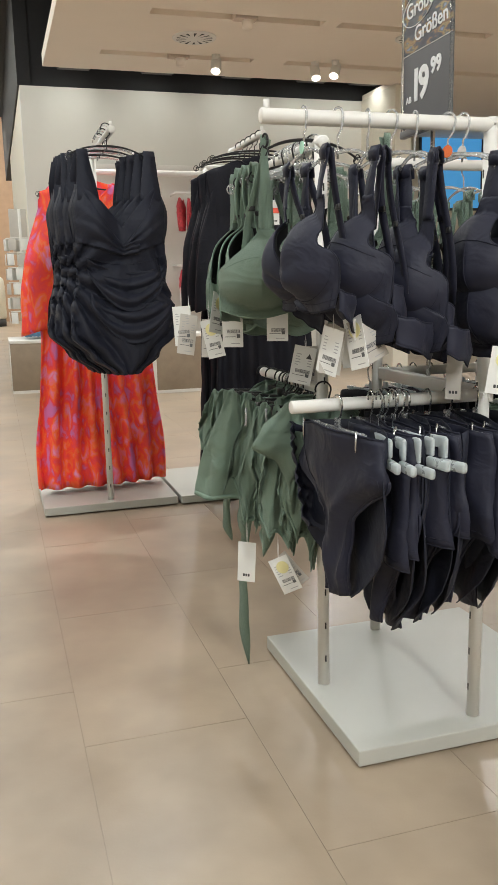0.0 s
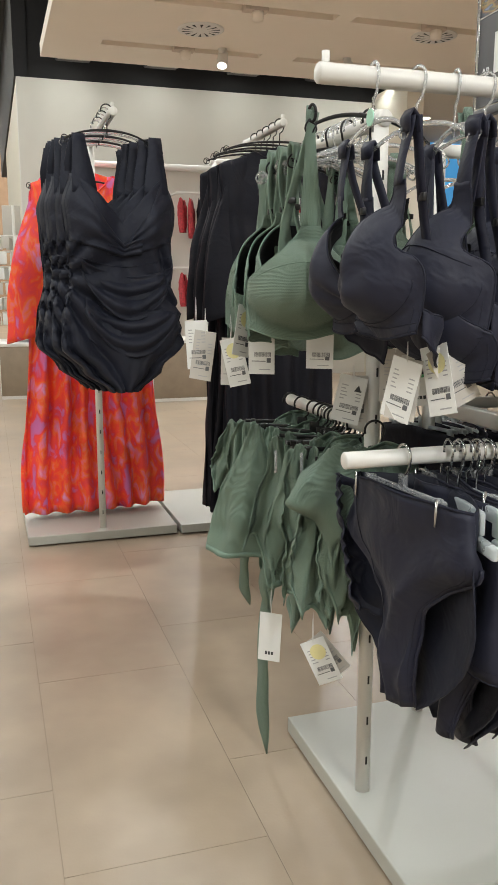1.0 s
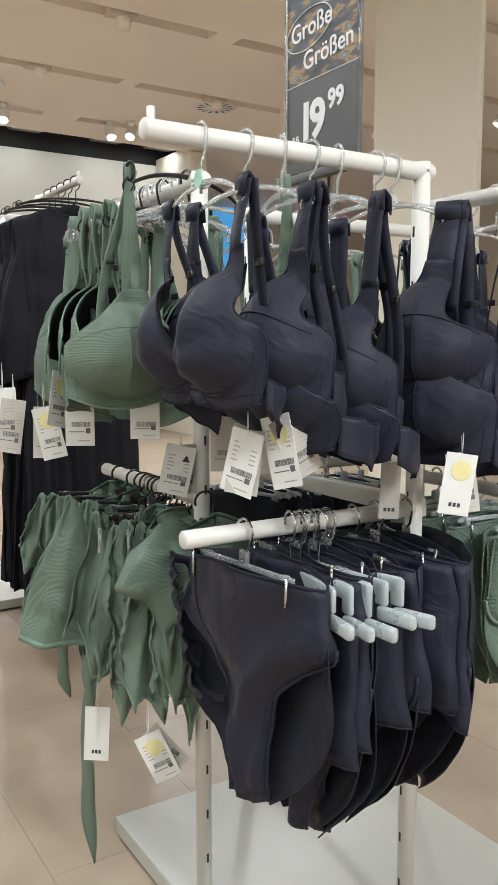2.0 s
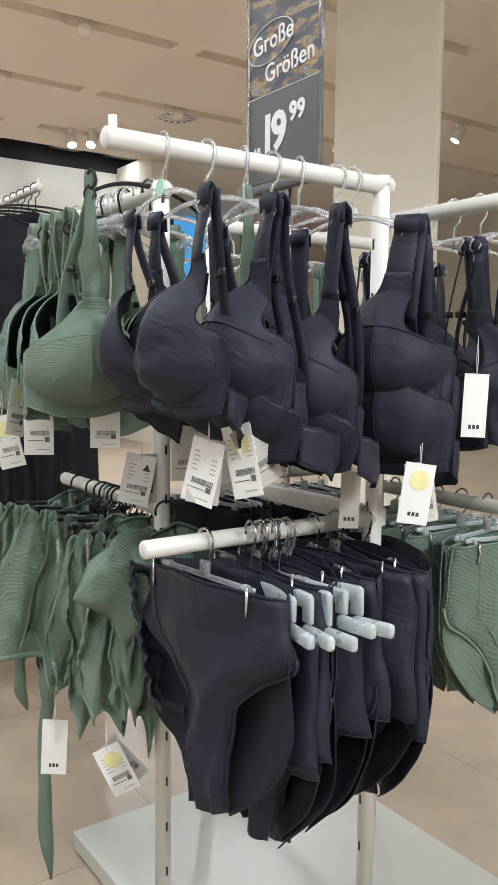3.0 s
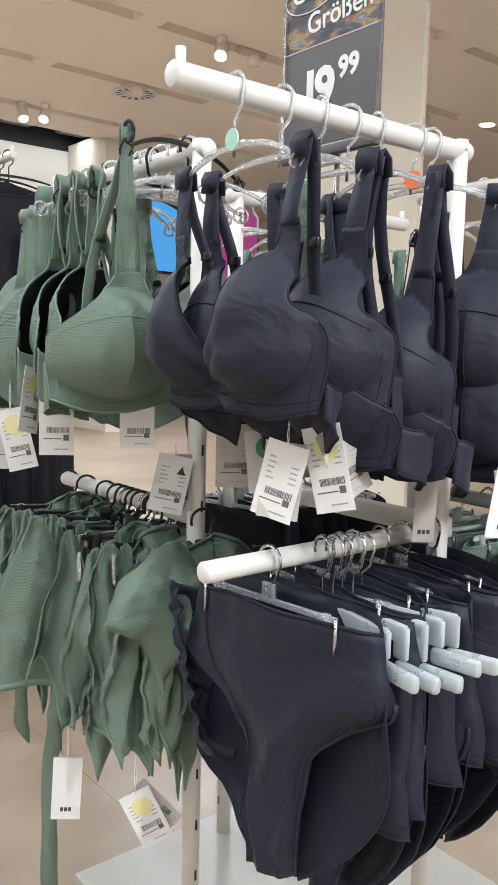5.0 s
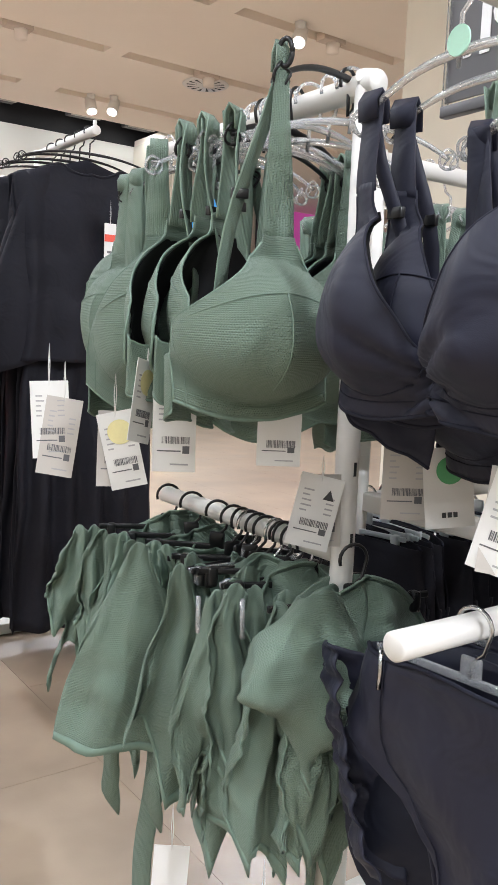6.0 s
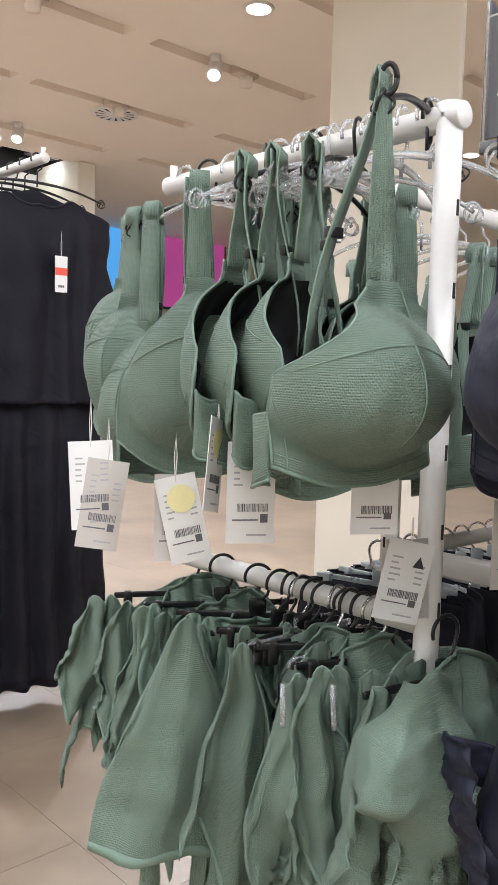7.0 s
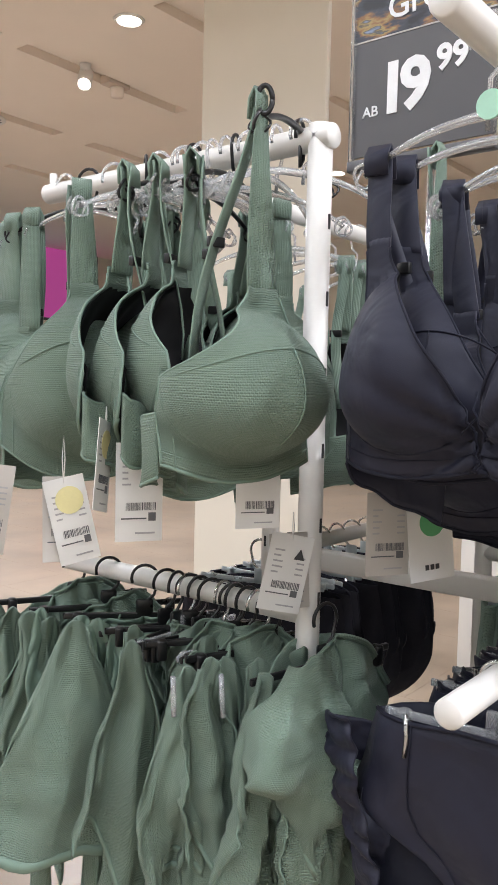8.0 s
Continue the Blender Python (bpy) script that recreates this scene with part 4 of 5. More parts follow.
# ---- long garments ----
def garment(name, label, category, m, fabric, profile, height, depth=0.05, folds=4, amp=0.02, seed=1.0, top=-0.07, group="", neck=0.06, drape=0.0, sleeves=(), scoop=0.10, straps=0.0,
            nu=44, nv=52, split=0.0, extra=None):
    """Front and back sheets whose half width follows profile (height fraction, half width)."""
    e = thing(name, label, category, group, m=m)

    def sheet(u, v, side):
        q = 2 * u - 1
        w = curve_at(profile, v)
        x = q * w * (1 + 0.05 * nz(v * 5, side, 0, seed))
        wrinkle = amp * smooth(v * 2.2) * math.cos(folds * math.pi * (q + 0.25 * nz(q * 1.4, v * 1.2, side, seed)))
        y = side * depth * max(0, 1 - q * q) ** 0.55 * (0.5 + 0.5 * smooth(v * 3)) + wrinkle + 0.012 * nz(q * 3, v * 7, side, seed + 3) * smooth(v * 4)
        if drape:
            y += drape * math.sin(v * 42 + 16 * q * q + 5 * nz(q * 2, v * 3, 1, seed)) * smooth(v * 5) * smooth((1 - abs(q)) * 3)
        z = top - v * height - 0.045 * abs(q) * (1 - smooth(v * 7)) + 0.002 * math.cos(folds * math.pi * q) * v * v * (amp / 0.03)
        if side < 0 and abs(q) < 0.62 and v < 0.3:
            z -= scoop * (1 - (q / 0.62) ** 2) * (1 - smooth(v / 0.3))
        return Vector((x, y, z))

    part("front", S(lambda u, v: sheet(u, v, -1), nu, nv), fabric, e, thick=0.003)
    part("back", S(lambda u, v: sheet(u, v, 1), nu // 2, nv // 2), fabric, e, thick=0.003)
    part("neck_edge", T([sheet(k / 24, 0.0, -1) for k in range(25)], 0.004, 6), fabric, e)
    for s, wsl, lsl, out in sleeves:
        w0 = curve_at(profile, 0.05)

        def sleeve(u, v, s=s, wsl=wsl, lsl=lsl, out=out):
            a = 2 * math.pi * u
            r = wsl * (0.6 + 0.5 * smooth(v * 2)) * (1 + 0.12 * nz(math.cos(a) * 2, math.sin(a) * 2, v * 6, seed))
            cx = s * (w0 * 0.8 - wsl * 0.2 * (1 - v) + out * smooth(v * 1.2))
            return Vector((cx + r * math.cos(a), 0.0 + 0.5 * r * math.sin(a) + 0.02 * nz(v * 3, 0, s, seed), top - 0.05 - v * lsl + 0.3 * r * math.cos(a) * s * -1))

        part("sleeve", S(sleeve, 20, 24), fabric, e, thick=0.002, weld=True)
    if straps:
        for s in (-1, 1):
            part("strap", strip([(s * curve_at(profile, 0) * 0.8, 0, top - 0.03), (s * curve_at(profile, 0) * 0.85, -0.004, top + straps * 0.5), (s * 0.13, 0, top + straps)], [(1, 0.2, 0)] * 3, 0.03), fabric, e, thick=0.003)
    if extra:
        extra(e)
    return e


def swimsuit(m, label, seed, fabric):
    e = thing("swimsuit", label, "swimsuit", "swimsuits", m=m)
    prof = ((0.0, 0.15), (0.14, 0.178), (0.34, 0.168), (0.46, 0.165), (0.66, 0.19), (0.78, 0.20), (0.9, 0.13), (1.0, 0.05))
    H, top = 0.68, -0.19

    def sheet(u, v, side, off=0.0):
        q = 2 * u - 1
        x = q * curve_at(prof, v) * (1 + 0.04 * nz(v * 6, side, 0, seed))
        bust = 0.05 * math.exp(-((abs(q) - 0.5) / 0.33) ** 2) * math.exp(-((v - 0.17) / 0.15) ** 2)
        fan = 1 - 2 * abs(math.sin(9 * math.atan2(1.5 * (v - 0.46 + 0.05 * nz(q * 2, v * 3, 4, seed)), q + 1.2) + seed))
        fan2 = 1 - 2 * abs(math.sin(7 * math.atan2(1.5 * (v - 0.62 + 0.05 * nz(q * 2, v * 3, 6, seed)), 1.2 - q) + seed * 2))
        low = smooth((v - 0.22) / 0.12)
        gather = low * (0.030 * fan * math.exp(-(q + 1) / 0.9) + 0.024 * fan2 * math.exp(-(1 - q) / 0.7))
        gather += 0.004 * math.sin(v * 95 + 3 * nz(q * 2, v * 5, 1, seed)) * smooth((abs(q) - 0.72) / 0.2) * low
        y = side * 0.05 * max(0, 1 - q * q) ** 0.5 - (bust if side < 0 else 0) + gather + 0.010 * nz(q * 3, v * 5, side, seed + 3) + 0.004 * nz(q * 9, v * 14, side, seed)
        z = top - v * H - 0.15 * (1 - abs(q)) ** 1.3 * (1 - smooth(v * 2.2)) * (1 if side < 0 else 0.8)
        return Vector((x, y + off, z))

    part("front", S(lambda u, v: sheet(u, v, -1), 40, 60), fabric, e, thick=0.003)
    part("back", S(lambda u, v: sheet(u, v, 1), 22, 30), fabric, e, thick=0.003)

    # wrapped bust panel that crosses over
    def wrap(u, v, s):
        a = lerp(0.5 - 0.48 * s, 0.5 + 0.16 * s, u)
        vt = lerp(0.0, 0.22, u) + v * lerp(0.30, 0.12, u)
        return sheet(a, vt, -1, -0.006 - (0.004 if s > 0 else 0)) + Vector((0, 0.004 * math.sin(v * 16 + 4 * u), 0))

    for s in (-1, 1):
        part("bust_panel", S(lambda u, v, s=s: wrap(u, v, s), 20, 18), fabric, e, thick=0.003)
        pts = [(s * lerp(0.120, 0.112, t), -0.004 - 0.040 * t, lerp(-0.072, top - 0.06, t)) for t in (k / 8 for k in range(9))]
        part("strap", strip(pts, [(1, 0.1, 0)] * 9, [lerp(0.040, 0.078, smooth(k / 8)) for k in range(9)]), fabric, e, thick=0.003)
        part("back_strap", strip([(s * 0.12, 0.01, -0.075), (s * 0.135, 0.035, -0.15), (s * 0.13, 0.045, -0.25)], [(1, 0, 0)] * 3, 0.05), fabric, e, thick=0.003)
        part("leg_edge", T([sheet(0.5 + s * 0.5, 0.72 + 0.28 * k / 10, -1) for k in range(11)], 0.003, 6), fabric, e)

    # cowl of soft folds hung across the waist, and a second one lower down
    def cowl(u, v, low):
        sag = math.sin(math.pi * u) ** 0.8
        p = sheet(lerp(0.16, 0.96, u) if low else lerp(0.10, 0.98, u), lerp(0.40, 0.47, v) + low * 0.17, -1, 0.0)
        ridge = math.sin(2 * math.pi * (2.4 * v + 0.3 * u + seed * 0.37))
        return p + Vector((0, -0.012 - (0.014 * ridge + 0.016 * v) * sag, -(0.035 + 0.095 * v) * sag + 0.020 * (0.5 - u)))

    for low in (0, 1):
        part("cowl", S(lambda u, v, low=low: cowl(u, v, low), 26, 20), fabric, e, "soft draped cowl folds", thick=0.003)
    part("waist_seam", T([sheet(k / 20, 0.36 + 0.05 * math.sin(k / 20 * 3.1), -1, -0.003) for k in range(21)], 0.002, 5), fabric, e)
    return e


# ---- rack arm facing the aisle: navy bikini tops above, navy bottoms below ----
def on_a(x, z=RAIL, y=-0.245, turn=0.0):
    return pose(x, y, z, 0, 0, -90 + turn)


NAVY_L = "navy microfibre bikini top with moulded cups on a clear hanger"
# (place on the arm, turn, strap, cup, seed, seams, outline, strap width)
TOPS_A = [(-0.388, -3, 0.100, 0.158, 1.0, 0, "wrap", 0.024), (-0.322, 12, 0.100, 0.165, 2.0, 1, "wrap", 0.026), (-0.262, -12, 0.150, 0.170, 3.0, 0, "round", 0.026), (-0.214, 16, 0.135, 0.165, 4.0, 1, "wrap", 0.024),
          (-0.165, -10, 0.175, 0.165, 5.0, 0, "round", 0.028), (-0.095, 24, 0.100, 0.160, 6.0, 1, "wrap", 0.040), (-0.062, 12, 0.165, 0.185, 7.0, 1, "wrap", 0.034)]
navy_tops = []
for k, (x, turn, st, cp, sd, sm, out, wd) in enumerate(TOPS_A):
    navy_tops.append(bra(on_a(x, y=-0.256, turn=turn), M["navy"], M["navy_rib"], NAVY_L, strap=st - 0.012, cup=cp, seed=sd, a=0.068 + 0.003 * (k % 3) + (0.010 if k > 4 else 0), apart=0.064 + (0.022 if k > 4 else 0), hang=0.108, top=-0.078,
                         depth=0.050 + 0.005 * (k % 3), twist=(k == 0), seams=bool(sm), wing=0.05 + 0.02 * (k % 3), wide=wd, soft=0.010, outline=out, tall=0.05 if k else 0.035))
    hanger(on_a(x, turn=turn), M["clear"], half=0.112, sticker=(M["mint"], None, None, None, None, M["orange"], M["card"])[k])
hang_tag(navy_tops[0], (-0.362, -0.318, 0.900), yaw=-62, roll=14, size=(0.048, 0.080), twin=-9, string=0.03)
hang_tag(navy_tops[1], (-0.335, -0.340, 0.920), yaw=-70, roll=-14, size=(0.046, 0.088), sticker=M["yellow"], string=0.03)
hang_tag(navy_tops[1], (-0.328, -0.350, 0.920), yaw=-10, roll=-28, size=(0.044, 0.080), string=0.0, material=M["greycard"])
hang_tag(navy_tops[2], (-0.268, -0.105, 0.898), size=(0.050, 0.080), material=M["greycard"], string=0.03)
hang_tag(navy_tops[2], (-0.245, -0.138, 0.892), roll=-6, size=(0.052, 0.078), sticker=M["greensticker"], bars=False, logo=M["red"], string=0.03)
hang_tag(navy_tops[6], (-0.057, -0.398, 0.858), roll=8, size=(0.044, 0.082), sticker=M["yellow"], logo=M["red"], bars=False, twin=-14, string=0.06)
hang_tag(navy_tops[6], (0.030, -0.420, 0.985), roll=2, size=(0.036, 0.086), bars=False, string=0.06)
hang_tag(navy_tops[4], (-0.10, -0.30, 0.838), roll=2, size=(0.030, 0.080), bars=False, material=M["greycard"], string=0.05)

BRIEF_L = "navy high-waisted bikini bottom clipped to a plastic hanger"
# back panels in the darker suit colour: painted shade inside the leg openings
for k, (x, turn, w, h, sd, ru) in enumerate([(-0.325, 6, 0.30, 0.335, 1.0, 0.0), (-0.235, 2, 0.27, 0.40, 2.0, 0.0), (-0.205, -10, 0.27, 0.42, 3.0, 0.0), (-0.18, 4, 0.26, 0.41, 4.0, 0.0), (-0.13, -8, 0.28, 0.40, 5.0, 0.0), (-0.085, 5, 0.28, 0.38, 6.0, 0.0), (-0.02, -16, 0.32, 0.40, 7.0, 0.0)]):
    brief(on_a(x, LOW, y=-0.28, turn=turn), M["navy"], M["navy_rib"], BRIEF_L, width=w, height=h, seed=sd, ruche=ru, top=-0.032, cut=0.28 if k == 0 else 0.46, belly=0.045, inner=M["suit"], gathered=(k == 0), skirt=0.0 if k == 0 else (0.21, 0.235, 0.20, 0.18, 0.2, 0.22)[k - 1])
    hanger(on_a(x, LOW, y=-0.25, turn=turn), M["clear"], "clips", half=0.105, drop=0.045)
for k in range(5):
    x = -0.272 + 0.013 * k + 0.003 * (k % 2)
    e = thing("empty_hanger", "empty frosted plastic clip hanger hanging among the bottoms", "hanger", "empty hangers", m=pose(x, -0.285 - 0.004 * k, LOW + 0.012, 0, 0, (-99, -95, -87, -83, -75)[k]))
    part("hook", T(arc((0, 0.002), 0.0165, 200, -25, 12) + [(0.012, 0, -0.02), (0.001, 0, -0.03), (0, 0, -0.07)], 0.0018, 7), M["steel"], e)
    drop = 0.006 * (k % 3)
    bm = B((-0.03, -0.004, -0.078), (0.125, 0.004, -0.056), 0.003)
    box(bm, (0.108, -0.004, -0.090 - drop), (0.128, 0.004, -0.058), 0.003)
    part("bar", bm, M["frost"], e)
    part("clip", B((0.114, -0.008, -0.110 - drop), (0.176, 0.004, -0.090 - drop), 0.005), M["frost"], e)

# ---- arm towards the back: green bikini tops above, green bottoms below ----
def on_b(y, z=RAIL, x=-0.265, turn=0.0):
    return pose(x, y, z, 0, 0, turn)


GREEN_L = "sage green honeycomb-knit bikini top on a hanger"
TOPS_B = [(-0.05, -15, 0.195, 0.142, 11.0, True), (0.11, -160, 0.12, 0.16, 12.0, True), (0.145, -166, 0.12, 0.16, 13.0, False), (0.19, -34, 0.13, 0.19, 14.0, False),
          (0.26, -130, 0.14, 0.17, 15.0, True), (0.32, -72, 0.17, 0.18, 16.0, False), (0.37, -75, 0.13, 0.17, 18.0, True), (0.42, -88, 0.10, 0.18, 17.0, False), (0.175, -172, 0.12, 0.16, 19.0, True)]
green_tops = []
for k, (y, turn, st, cp, sd, blk) in enumerate(TOPS_B):
    green_tops.append(bra(on_b(y, turn=turn), M["green"], M["green_smooth"], GREEN_L, strap=st, cup=cp, seed=sd, a=0.088, depth=0.074 if k == 0 else 0.055, apart=0.142 if k == 0 else 0.118, wide=0.033, balcony=True,
                          wing=0.025 if turn < -100 else 0.09, soft=0.002 if k == 0 else 0.014, narrow=0.4 if k == 0 else 0.7, top=-0.004 if k == 0 else -0.045, hang=0.128 if k == 0 else 0.125, outline="full" if k == 0 else "round"))
    hanger(on_b(0.02 if k == 0 else y, turn=18 if k == 0 else turn), M["blackplastic"] if blk else M["clear"], half=0.13, drop=0.004 if k == 0 else 0.045)
m = green_tops[0].matrix_basis.inverted()
part("hanging_ring", T([m @ Vector((-0.389 + 0.004 * math.cos(a), -0.026 - 0.006 * math.cos(a), 1.277 + 0.013 * math.sin(a))) for a in (2 * math.pi * k / 20 for k in range(21))], 0.0026, 7), M["blackplastic"], green_tops[0], "black plastic hanging ring")
hang_tag(green_tops[0], (-0.362, -0.008, 0.932), size=(0.047, 0.066), string=0.02)
hang_tag(green_tops[1], (-0.436, 0.086, 0.944), size=(0.048, 0.094), string=0.04)
hang_tag(green_tops[1], (-0.455, 0.115, 0.965), yaw=30, roll=12, size=(0.044, 0.085), sticker=M["yellow"], string=0.02)
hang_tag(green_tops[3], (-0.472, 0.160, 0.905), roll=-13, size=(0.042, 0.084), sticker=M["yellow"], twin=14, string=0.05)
hang_tag(green_tops[5], (-0.516, 0.250, 0.935), roll=-3, size=(0.046, 0.088), string=0.05)
hang_tag(green_tops[5], (-0.500, 0.240, 0.915), roll=8, size=(0.044, 0.090), string=0.05, material=M["greycard"])

for k in range(7):
    hanger(on_b(0.015 + 0.036 * k, turn=(-24, 14, -30, 8, -12, 20, -6)[k]), M["clear"], half=0.12, drop=0.05 + 0.004 * (k % 3))

LOWG = "sage green gathered bikini bottom clipped to a black hanger"
# (place, turn, top width, bottom width, height, folds, slant, seed), then each piece's hanging folds (x, y, z, length, radius above, radius below, seed, lean, cut, ruched, closing)
BOTTOMS_B = [((-0.03, -12, 0.20, 0.20, 0.24, 2.2, 0.05, 1.0),
              ((-0.070, -0.055, -0.008, 0.185, 0.034, 0.090, 1.3, -0.005, 0.03, False, 0.7), (-0.10, -0.012, -0.035, 0.27, 0.012, 0.030, 2.1, -0.02, 0.02, True, 0.0))),
             ((0.045, -25, 0.17, 0.20, 0.26, 3.0, -0.04, 2.0),
              ((-0.070, -0.045, -0.035, 0.30, 0.014, 0.034, 3.2, -0.015, 0.03, True, 0.0), (-0.115, -0.030, -0.040, 0.25, 0.016, 0.036, 4.4, -0.02, -0.02, False, 0.2), (-0.02, -0.05, -0.04, 0.32, 0.012, 0.030, 5.7, 0.01, 0.03, False, 0.3))),
             ((0.10, -35, 0.15, 0.18, 0.26, 3.0, 0.04, 3.0),
              ((-0.120, -0.030, -0.030, 0.27, 0.016, 0.038, 6.1, -0.02, 0.02, False, 0.0), (-0.055, -0.045, -0.040, 0.29, 0.016, 0.034, 7.9, 0.0, -0.02, True, 0.0))),
             ((0.17, -38, 0.06, 0.17, 0.27, 0.9, 0.05, 4.0),
              ((-0.140, -0.045, -0.020, 0.27, 0.020, 0.072, 8.8, -0.03, 0.002, False, 0.0), (-0.07, -0.030, -0.030, 0.30, 0.016, 0.034, 9.6, 0.0, 0.03, False, 0.1))),
             ((0.25, -45, 0.17, 0.20, 0.26, 4.2, 0.02, 5.0),
              ((-0.125, -0.020, -0.030, 0.22, 0.018, 0.032, 10.2, -0.02, 0.02, True, 0.0), (-0.07, -0.03, -0.04, 0.26, 0.016, 0.03, 11.4, 0.0, -0.02, True, 0.2))),
             ((0.32, -32, 0.18, 0.22, 0.24, 4.6, 0.05, 6.0),
              ((-0.125, -0.020, -0.035, 0.20, 0.018, 0.030, 12.7, -0.02, 0.02, True, 0.2), (-0.09, -0.03, -0.04, 0.23, 0.016, 0.03, 13.1, -0.01, 0.02, False, 0.0))),
             ((0.39, -28, 0.20, 0.24, 0.20, 4.4, 0.03, 7.0),
              ((-0.125, -0.015, -0.040, 0.15, 0.016, 0.034, 14.3, -0.03, 0.02, True, 0.3), (-0.11, -0.02, -0.04, 0.19, 0.016, 0.03, 15.9, -0.02, -0.02, True, 0.0)))]
green_bottoms = []
for k, ((y, turn, wt, wb, h, fo, sl, sd), lobes) in enumerate(BOTTOMS_B):
    ties = {3: ((-0.110, -0.02, -0.30, 0.45, -0.02, 0.036), (-0.15, 0.0, -0.25, 0.17, -0.03, 0.03)), 2: ((-0.13, -0.02, -0.24, 0.15, -0.02, 0.028),), 1: ((-0.06, 0, -0.26, 0.12, 0.01, 0.02), (-0.01, -0.03, -0.28, 0.10, 0.01, 0.02))}.get(k, ())
    green_bottoms.append(drape_piece(on_b(y, LOW, turn=turn), M["green"] if k != 4 else M["green_smooth"], M["green_smooth"], LOWG, wt, wb, h, fo, 0.008 if k == 3 else 0.016, sd, sl, ties=ties, taper=0.0 if k == 3 else 0.3, folds_at=lobes))
    hanger(on_b(y, LOW, turn=turn), M["blackplastic"], "clips", half=0.105, drop=0.045)
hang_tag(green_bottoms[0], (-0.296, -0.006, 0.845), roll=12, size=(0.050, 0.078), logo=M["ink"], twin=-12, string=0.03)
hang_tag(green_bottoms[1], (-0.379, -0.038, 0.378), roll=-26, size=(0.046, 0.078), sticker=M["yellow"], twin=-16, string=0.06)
hang_tag(green_bottoms[2], (-0.405, 0.115, 0.372), roll=3, size=(0.044, 0.094), bars=False, string=0.06)
for p, q in (((-0.383, 0.018, 0.715), (-0.385, 0.012, 0.672)), ((-0.420, 0.050, 0.715), (-0.422, 0.046, 0.675))):
    m = green_bottoms[1].matrix_basis.inverted()
    part("hanging_loop", T([m @ Vector(p), m @ Vector(q)], 0.0028, 6), M["clear"], green_bottoms[1], "clear bead loop")
for k in range(9):
    hanger(on_b(0.06 + 0.019 * k, LOW, turn=-20 + 9 * (k % 4)), M["blackplastic"] if k % 3 else M["clear"], "clips", half=0.09, drop=0.05)


# ---- arm on the far side: navy tops, green bottoms ----
def on_c(y, z=RAIL, x=0.255, turn=0.0):
    return pose(x, y, z, 0, 0, turn)


for k, (y, turn, sd) in enumerate([(-0.05, 8, 20.0), (-0.11, -10, 21.0), (-0.17, -14, 22.0), (-0.23, -8, 23.0), (-0.29, 6, 25.0), (-0.35, -12, 24.0), (-0.41, 4, 26.0)]):
    bra(on_c(y, turn=turn), M["navy"], M["navy_rib"], NAVY_L, strap=0.12, cup=0.175, seed=sd, a=0.08, tags={1: (dict(at=(-0.10, -0.05, -0.375), size=(0.036, 0.085), turn=(0, 4, -8), bars=False, string=0.03),)}.get(k, ()))
    hanger(on_c(y, turn=turn), M["clear"])
for k, (y, turn, sd) in enumerate([(-0.04, 6, 30.0), (-0.09, -8, 31.0), (-0.15, -10, 32.0), (-0.21, -6, 33.0), (-0.27, 8, 35.0), (-0.33, -12, 34.0)]):
    brief(on_c(y, LOW, turn=turn), M["green"], M["green_smooth"], "sage green bikini bottom clipped to a clear hanger", seed=sd)
    hanger(on_c(y, LOW, turn=turn), M["frost"], "clips", half=0.105, drop=0.045)


def on_d(x, z=RAIL, y=0.255, turn=0.0):
    return pose(x, y, z, 0, 0, 90 + turn)


for k, (x, turn, sd) in enumerate([(-0.0, 12, 40.0), (0.06, 5, 41.0), (0.12, -4, 42.0), (0.18, 6, 43.0), (0.25, -8, 44.0), (0.32, 5, 45.0)]):
    bra(on_d(x, turn=turn), M["green"], M["green"], GREEN_L, strap=0.11, cup=0.17, seed=sd, a=0.08)
    hanger(on_d(x, turn=turn), M["clear"])
for k, (x, turn, sd) in enumerate([(-0.01, 14, 43.0), (0.03, 5, 44.0), (0.07, -4, 45.0), (0.11, 6, 46.0), (0.16, 2, 47.0), (0.21, -9, 48.0), (0.26, 7, 49.0), (0.31, -3, 50.0)]):
    brief(on_d(x, LOW, turn=turn), M["black_knit"], M["navy_rib"], "black bikini bottom clipped to a clear hanger", seed=sd, height=0.28)
    hanger(on_d(x, LOW, turn=turn), M["frost"], "clips", half=0.105, drop=0.045)

# ---- rack with dark swimsuits and the printed dress ----
for k, (y, x, turn, sd) in enumerate([(1.36, -0.49, 3, 1.0), (1.41, -0.515, -4, 2.0), (1.46, -0.535, 2, 3.0), (1.51, -0.55, -5, 4.0), (1.56, -0.535, 3, 5.0), (1.62, -0.55, -2, 6.0)]):
    swimsuit(pose(x, y, 1.545, 0, 0, turn), "dark navy draped one-piece swimsuit on a hanger", sd, M["suit"])
    hanger(pose(-0.52, y, 1.545, 0, 0, turn), M["clear"] if k % 2 else M["blackplastic"], "shoulder", half=0.13)
DRESS = [(0.0, 0.17), (0.06, 0.22), (0.2, 0.24), (0.45, 0.25), (1.0, 0.31)]
garment("dress", "long orange-red and pink printed kaftan dress", "dress", pose(-0.50, 2.20, 1.56, 0, 0, 6), M["viscose"], DRESS, 1.42, 0.06, 7, 0.020, 8.0, top=-0.07, sleeves=((-1, 0.10, 0.62, 0.05), (1, 0.10, 0.62, 0.03)), nu=80, nv=40)
hanger(pose(-0.52, 2.20, 1.50, 0, 0, 6), M["blackplastic"], "shoulder", half=0.2)

